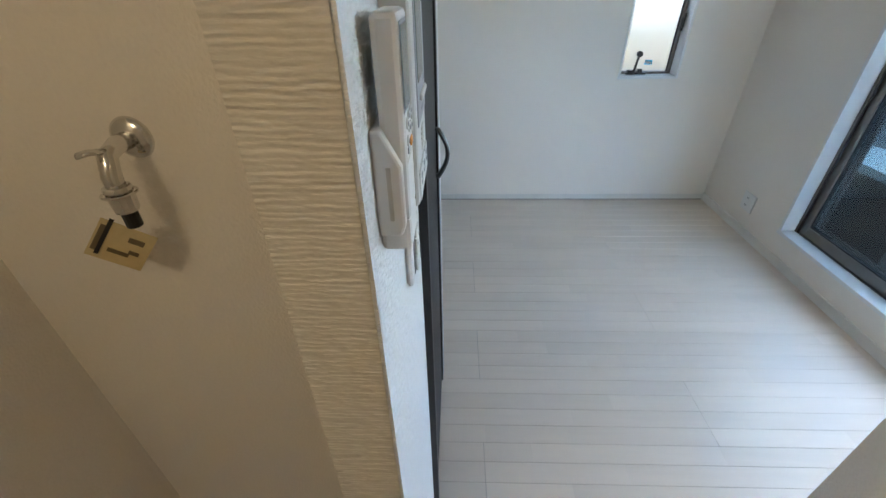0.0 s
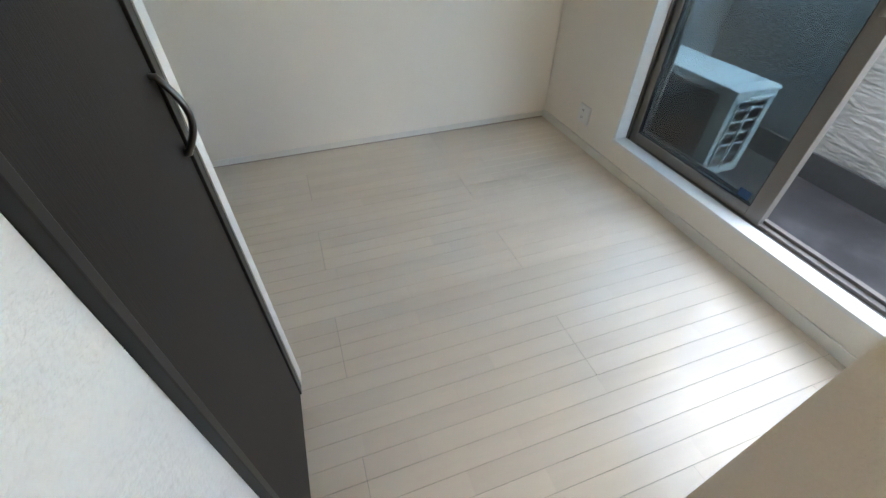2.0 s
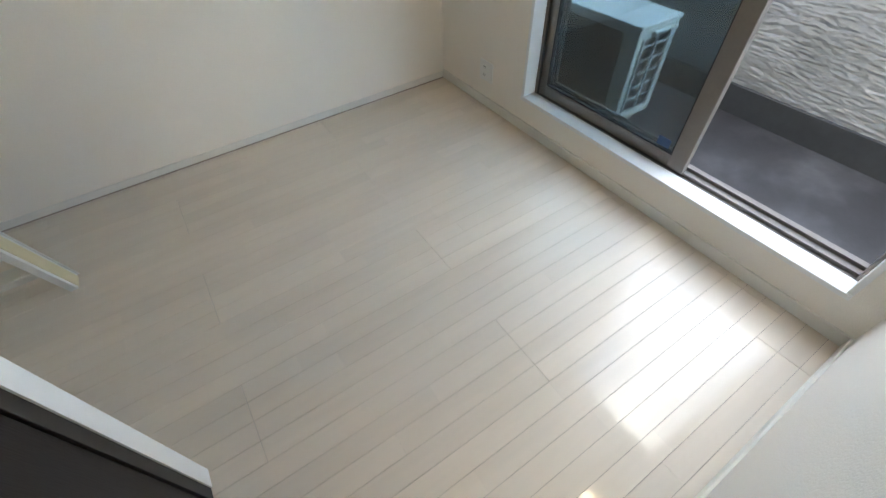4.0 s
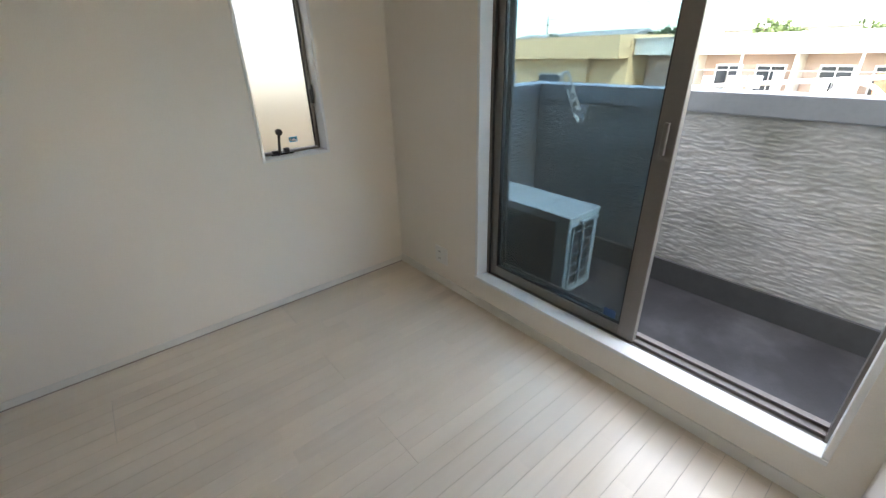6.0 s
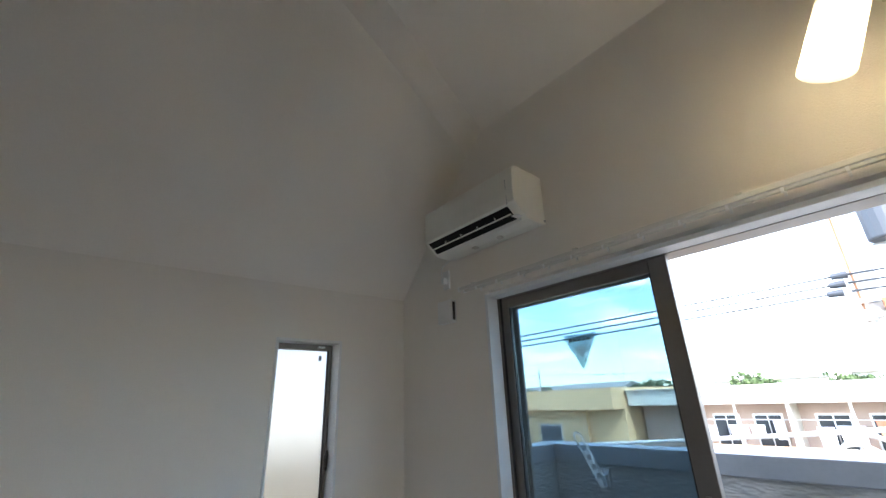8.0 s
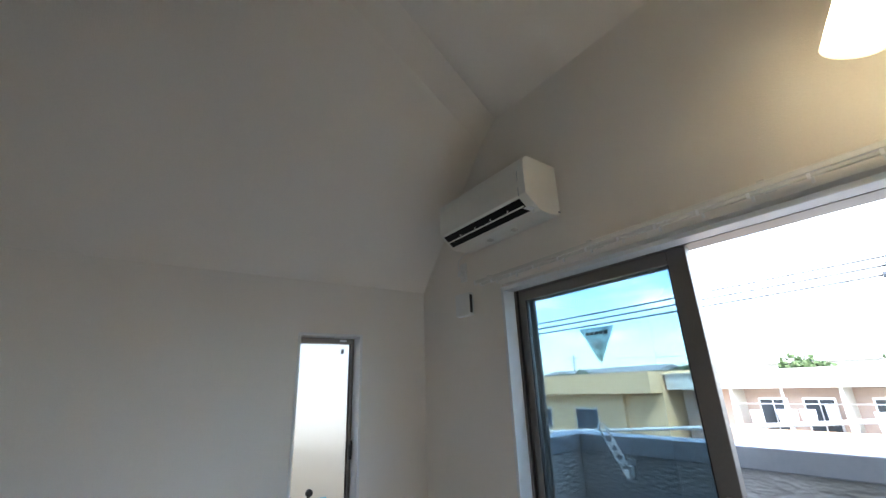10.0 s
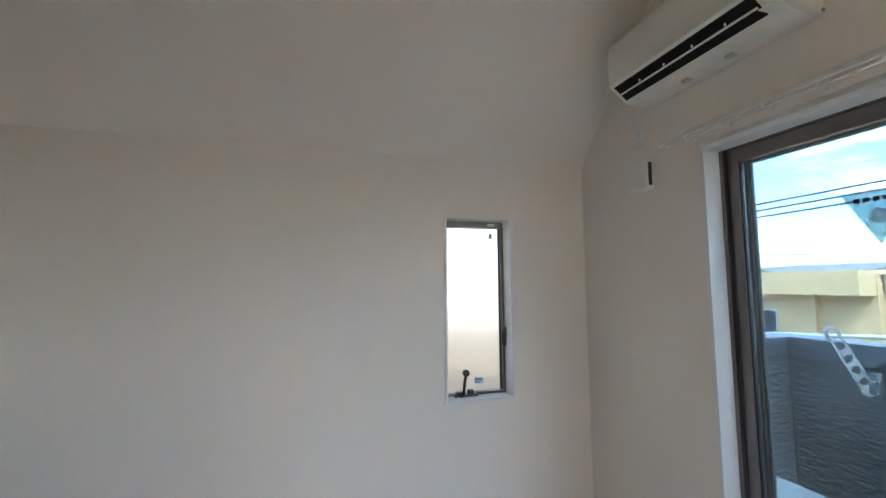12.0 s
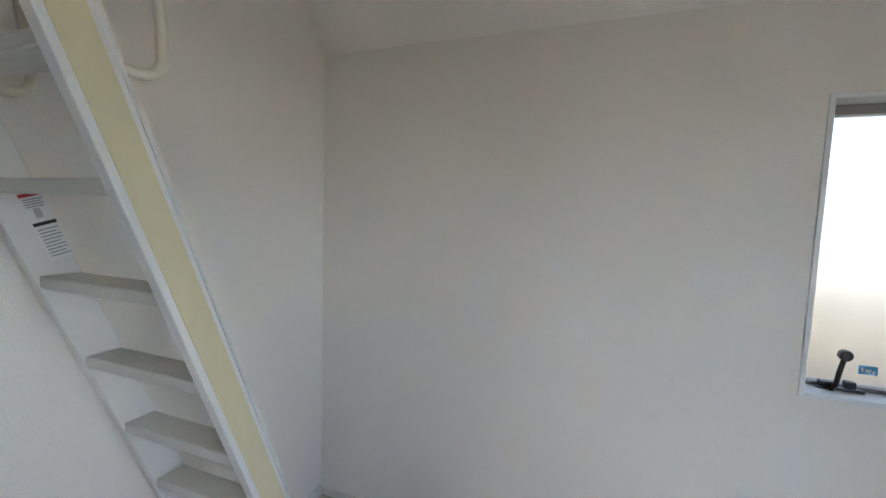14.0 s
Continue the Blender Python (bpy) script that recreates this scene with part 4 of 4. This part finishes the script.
for k in range(26):
    y = 6.0 - 1.05 * k + rng.uniform(-0.3, 0.3)
    w, h = rng.uniform(0.35, 0.95), rng.uniform(0.45, 0.95)
    mat = rng.choice([CLOTH_W, CLOTH_W, CLOTH_W, CLOTH_B, CLOTH_R])
    cl = thing("laundry", {CLOTH_W: "white washing hung on a balcony", CLOTH_B: "navy washing hung on a balcony", CLOTH_R: "russet washing hung on a balcony"}[mat], "laundry", "laundry on the far balconies")
    bm = bmesh.new()
    bmesh.ops.create_grid(bm, x_segments=8, y_segments=5, size=0.5)
    top = 0.30 + rng.uniform(-0.3, 0.05)
    for v in bm.verts:
        a, b = v.co.x, v.co.y
        v.co = Vector((FX - 1.12 + 0.06 * math.sin(9 * a + k), y + a * w * (1 + 0.2 * b), top - (0.5 - b) * h))
    c = part("cloth", bm, mat, cl)
    sol = c.modifiers.new("thick", "SOLIDIFY")
    sol.thickness = 0.02
for k in range(9):
    y = 6.6 - 4.0 * k
    pl = thing("drying_pole", "thin metal drying pole on a far balcony", "pole", "drying poles")
    part("pole", rod((FX - 1.12, y - 3.9, 0.30), (FX - 1.12, y - 0.1, 0.30), 0.02, seg=6), ALUMINIUM, pl)

for x, y, w, h, d in ((48, 24, 9, 0.9, 6), (52, 6, 10, 1.0, 6), (46, -9, 12, 1.1, 6), (60, 38, 14, 1.2, 8), (55, -24, 12, 0.9, 7)):
    hs = thing("far_house", "pale distant house over the rooftops", "house", "distant houses")
    part("wall", boxes((x, x + d, y, y + w, -6, 1.55 + h)), FASCIA, hs)
    part("roof", prism([(x - 0.4, 1.55 + h), (x + d + 0.4, 1.55 + h), (x + d / 2, 2.3 + h)], "y", y - 0.4, y + w + 0.4), ROOF, hs)


def tree(x, y, top, spread, seed):
    r = random.Random(seed)
    tr = thing("tree", "round green tree beyond the rooftops", "tree", "distant trees")
    bm = rod((x, y, -6), (x, y, top - spread), 0.35, 0.16, 8)
    for k in range(7):
        a = k * 0.9
        rod((x, y, top - spread * 1.5), (x + 0.7 * spread * math.cos(a), y + 0.9 * spread * math.sin(a), top - spread * (0.5 + 0.3 * (k % 3))), 0.12, 0.04, 6, bm)
    part("trunk", bm, BARK, tr)
    bm = bmesh.new()
    for k in range(1500):
        p = Vector((r.gauss(0, 1), r.gauss(0, 1), r.gauss(0, 1))).normalized() * (r.random() ** 0.4)
        lump = 0.75 + 0.45 * noise.noise(p * 2.2 + Vector((seed, 0, 0)))
        c = Vector((x + p.x * spread * 1.2 * lump, y + p.y * spread * 1.5 * lump, top - spread + p.z * spread * lump))
        q = Euler((r.uniform(0, 6), r.uniform(0, 6), r.uniform(0, 6))).to_matrix()
        s = spread * r.uniform(0.05, 0.11)
        bm.faces.new([bm.verts.new(c + q @ Vector(v) * s) for v in ((-1, -0.6, 0), (1, -0.6, 0.2), (0.8, 0.7, -0.1), (-0.7, 0.8, 0.3))])
    part("crown", bm, LEAF, tr)


tree(44, 31, 3.2, 2.6, 1)
tree(45, 34.5, 2.9, 2.2, 2)
tree(46, 19, 3.4, 2.1, 3)
tree(47, 21.5, 2.6, 1.8, 4)
tree(45, 9.5, 3.3, 1.9, 5)
tree(48, 26, 2.5, 1.8, 6)
tree(45, 3.0, 2.9, 1.6, 7)

# utility pole with wires
PX, PY = 6.5, -1.95
pole = thing("utility_pole", "pale concrete utility pole with dark transformers and insulators", "utility pole")
part("shaft", rod((PX, PY, -6), (PX, PY, 6.5), 0.20, 0.13, 20), CONCRETE, pole, smooth=True)
for y, z in ((PY - 0.42, 3.75), (PY - 0.95, 3.85)):
    tf = part("transformer", rod((PX - 0.15, y, z - 0.35), (PX - 0.15, y, z + 0.35), 0.22, 0.22, 18), STEEL_DARK, pole, "dark transformer can", bevel=0.03)
    part("lid", rod((PX - 0.15, y, z + 0.35), (PX - 0.15, y, z + 0.40), 0.235, 0.20, 18), STEEL_DARK, tf)
part("cross_arm", boxes((PX - 0.06, PX + 0.06, PY - 1.3, PY + 0.35, 3.32, 3.40), (PX - 0.26, PX - 0.14, PY - 0.45, PY + 0.30, 2.60, 2.66)), ALUMINIUM, pole, "steel cross arm")
part("conduit", rod((PX - 0.17, PY + 0.09, 2.2), (PX - 0.14, PY + 0.08, 4.8), 0.016, seg=8), RUST, pole, "rusty conduit")
for k, z in enumerate((3.02, 2.90, 2.78)):
    part("insulator", rod((PX - 0.22, PY + 0.12 + 0.05 * k, z), (PX - 0.22, PY + 0.30 + 0.05 * k, z), 0.06, 0.045, 12), STEEL_DARK, pole, "dark insulator")
part("band", rod((PX, PY, 2.4), (PX, PY, 2.52), 0.19, 0.19, 20), ALUMINIUM, pole)
for k, (y, z) in enumerate(((PY + 0.05, 2.42), (PY - 0.2, 2.55), (PY + 0.12, 2.25))):
    part("bracket", boxes((PX - 0.36, PX - 0.16, y - 0.05, y + 0.09, z - 0.07, z + 0.07)), RUST if k % 2 else ALUMINIUM, pole, bevel=0.01)
part("junction_box", boxes((PX - 0.42, PX - 0.15, PY - 0.35, PY + 0.1, 0.9, 1.25)), CABLE_PALE, pole, "pale junction box", bevel=0.02)


def wire(a, b, sag, r, mat, label, name="overhead_wire"):
    w = thing(name, label, "wire", "overhead wires")
    a, b = Vector(a), Vector(b)
    pts = [a.lerp(b, k / 20) - Vector((0, 0, sag * 4 * (k / 20) * (1 - k / 20))) for k in range(21)]
    part("strand", sweep(pts, r, 6), mat, w, smooth=True)


for k, z in enumerate((3.02, 2.90, 2.78)):
    wire((PX - 0.22, PY + 0.25, z), (PX - 0.6, 30, z + 0.75), 0.35, 0.016, CABLE, "black overhead wire running from the pole")
    wire((PX - 0.22, PY + 0.15, z), (PX, -30, z + 0.4), 0.3, 0.016, CABLE, "black overhead wire running from the pole")
wire((PX - 0.25, PY - 0.1, 1.05), (PX + 1.2, 30, 0.1), 0.55, 0.035, CABLE_PALE, "thick pale sleeved cable below the wires")
wire((PX - 0.25, PY - 0.1, 1.0), (PX, -30, 1.0), 0.4, 0.035, CABLE_PALE, "thick pale sleeved cable below the wires")
coil = thing("cable_coil", "pale coiled cable loops hanging at the pole", "cable")
for k in range(4):
    pts = arc((PX - 0.35 - 0.05 * k, PY + 0.45 + 0.13 * k, 0.62 - 0.06 * k), (0, 1, 0.25), (0.15, 0, 1), 0.32 - 0.05 * k, 20, 330, 22)
    part("loop", sweep(pts, 0.028, 8), CABLE_PALE, coil, smooth=True)
fp = thing("utility_pole", "thin distant utility pole above the rooftops", "utility pole")
part("shaft", rod((40, 29.5, -6), (40, 29.5, 4.6), 0.14, 0.10, 8), CONCRETE, fp)
part("cross_arm", boxes((39.95, 40.05, 28.6, 30.6, 4.1, 4.2), (39.95, 40.05, 28.9, 30.3, 3.6, 3.7)), CONCRETE, fp)
wire((40, 29.5, 4.15), (34, -30, 3.2), 0.8, 0.02, CABLE, "thin distant wire over the roofs")

# ---- floor strips, last ----
ROW = 0.3045
STRIP = ROW / 4
floor_ob = bpy.data.objects["floor"]
meshes = {}


def strip_mesh(length, width):
    key = (round(length, 3), round(width, 4))
    if key not in meshes:
        g, e = 0.0005, 0.0006
        a, b = length / 2, width / 2 - g
        me = bpy.data.meshes.new("strip")
        v = [(-a, -b, -0.004), (a, -b, -0.004), (a, b, -0.004), (-a, b, -0.004), (-a, -b, -0.0008), (a, -b, -0.0008), (a, b, -0.0008), (-a, b, -0.0008),
             (-a, -b + e, 0), (a, -b + e, 0), (a, b - e, 0), (-a, b - e, 0)]
        f = [(0, 1, 5, 4), (1, 2, 6, 5), (2, 3, 7, 6), (3, 0, 4, 7), (4, 5, 9, 8), (5, 6, 10, 9), (6, 7, 11, 10), (7, 4, 8, 11), (8, 9, 10, 11)]
        me.from_pydata(v, [], f)
        me.materials.append(PLANK)
        meshes[key] = me
    return meshes[key]


row, top_y = -2, -0.565 + 2 * ROW
while top_y > BACK:
    joints = [-0.952 - 1.818 * k for k in range(3)] if row % 2 == 0 else [-0.043 - 1.818 * k for k in range(3)]
    if row == 6:
        joints = [-0.205, -2.023]
    for s in range(4):
        y1, y0 = min(top_y - s * STRIP, 0.0), max(top_y - (s + 1) * STRIP, BACK)
        if y1 - y0 < 0.004:
            continue
        left, right = XW, (0.0 if y1 > YS else XJ)
        blanks, at = [], left + rng.uniform(0.2, 0.9)
        while at < right - 0.15:
            blanks.append(at)
            at += rng.uniform(0.45, 0.95)
        hard = [j for j in joints if left + 0.01 < j < right - 0.01]
        cuts = [right] + sorted(hard + [b for b in blanks if all(abs(b - j) > 0.12 for j in hard)], reverse=True) + [left]
        for x1, x0 in zip(cuts, cuts[1:]):
            x0, x1 = x0 + (0.0008 if x0 in hard else 0.00005), x1 - (0.0008 if x1 in hard else 0.00005)
            o = new("floor_strip", strip_mesh(x1 - x0, y1 - y0))
            o.location = ((x0 + x1) / 2, (y0 + y1) / 2, 0)
            o.parent = floor_ob
    row, top_y = row + 1, top_y - ROW
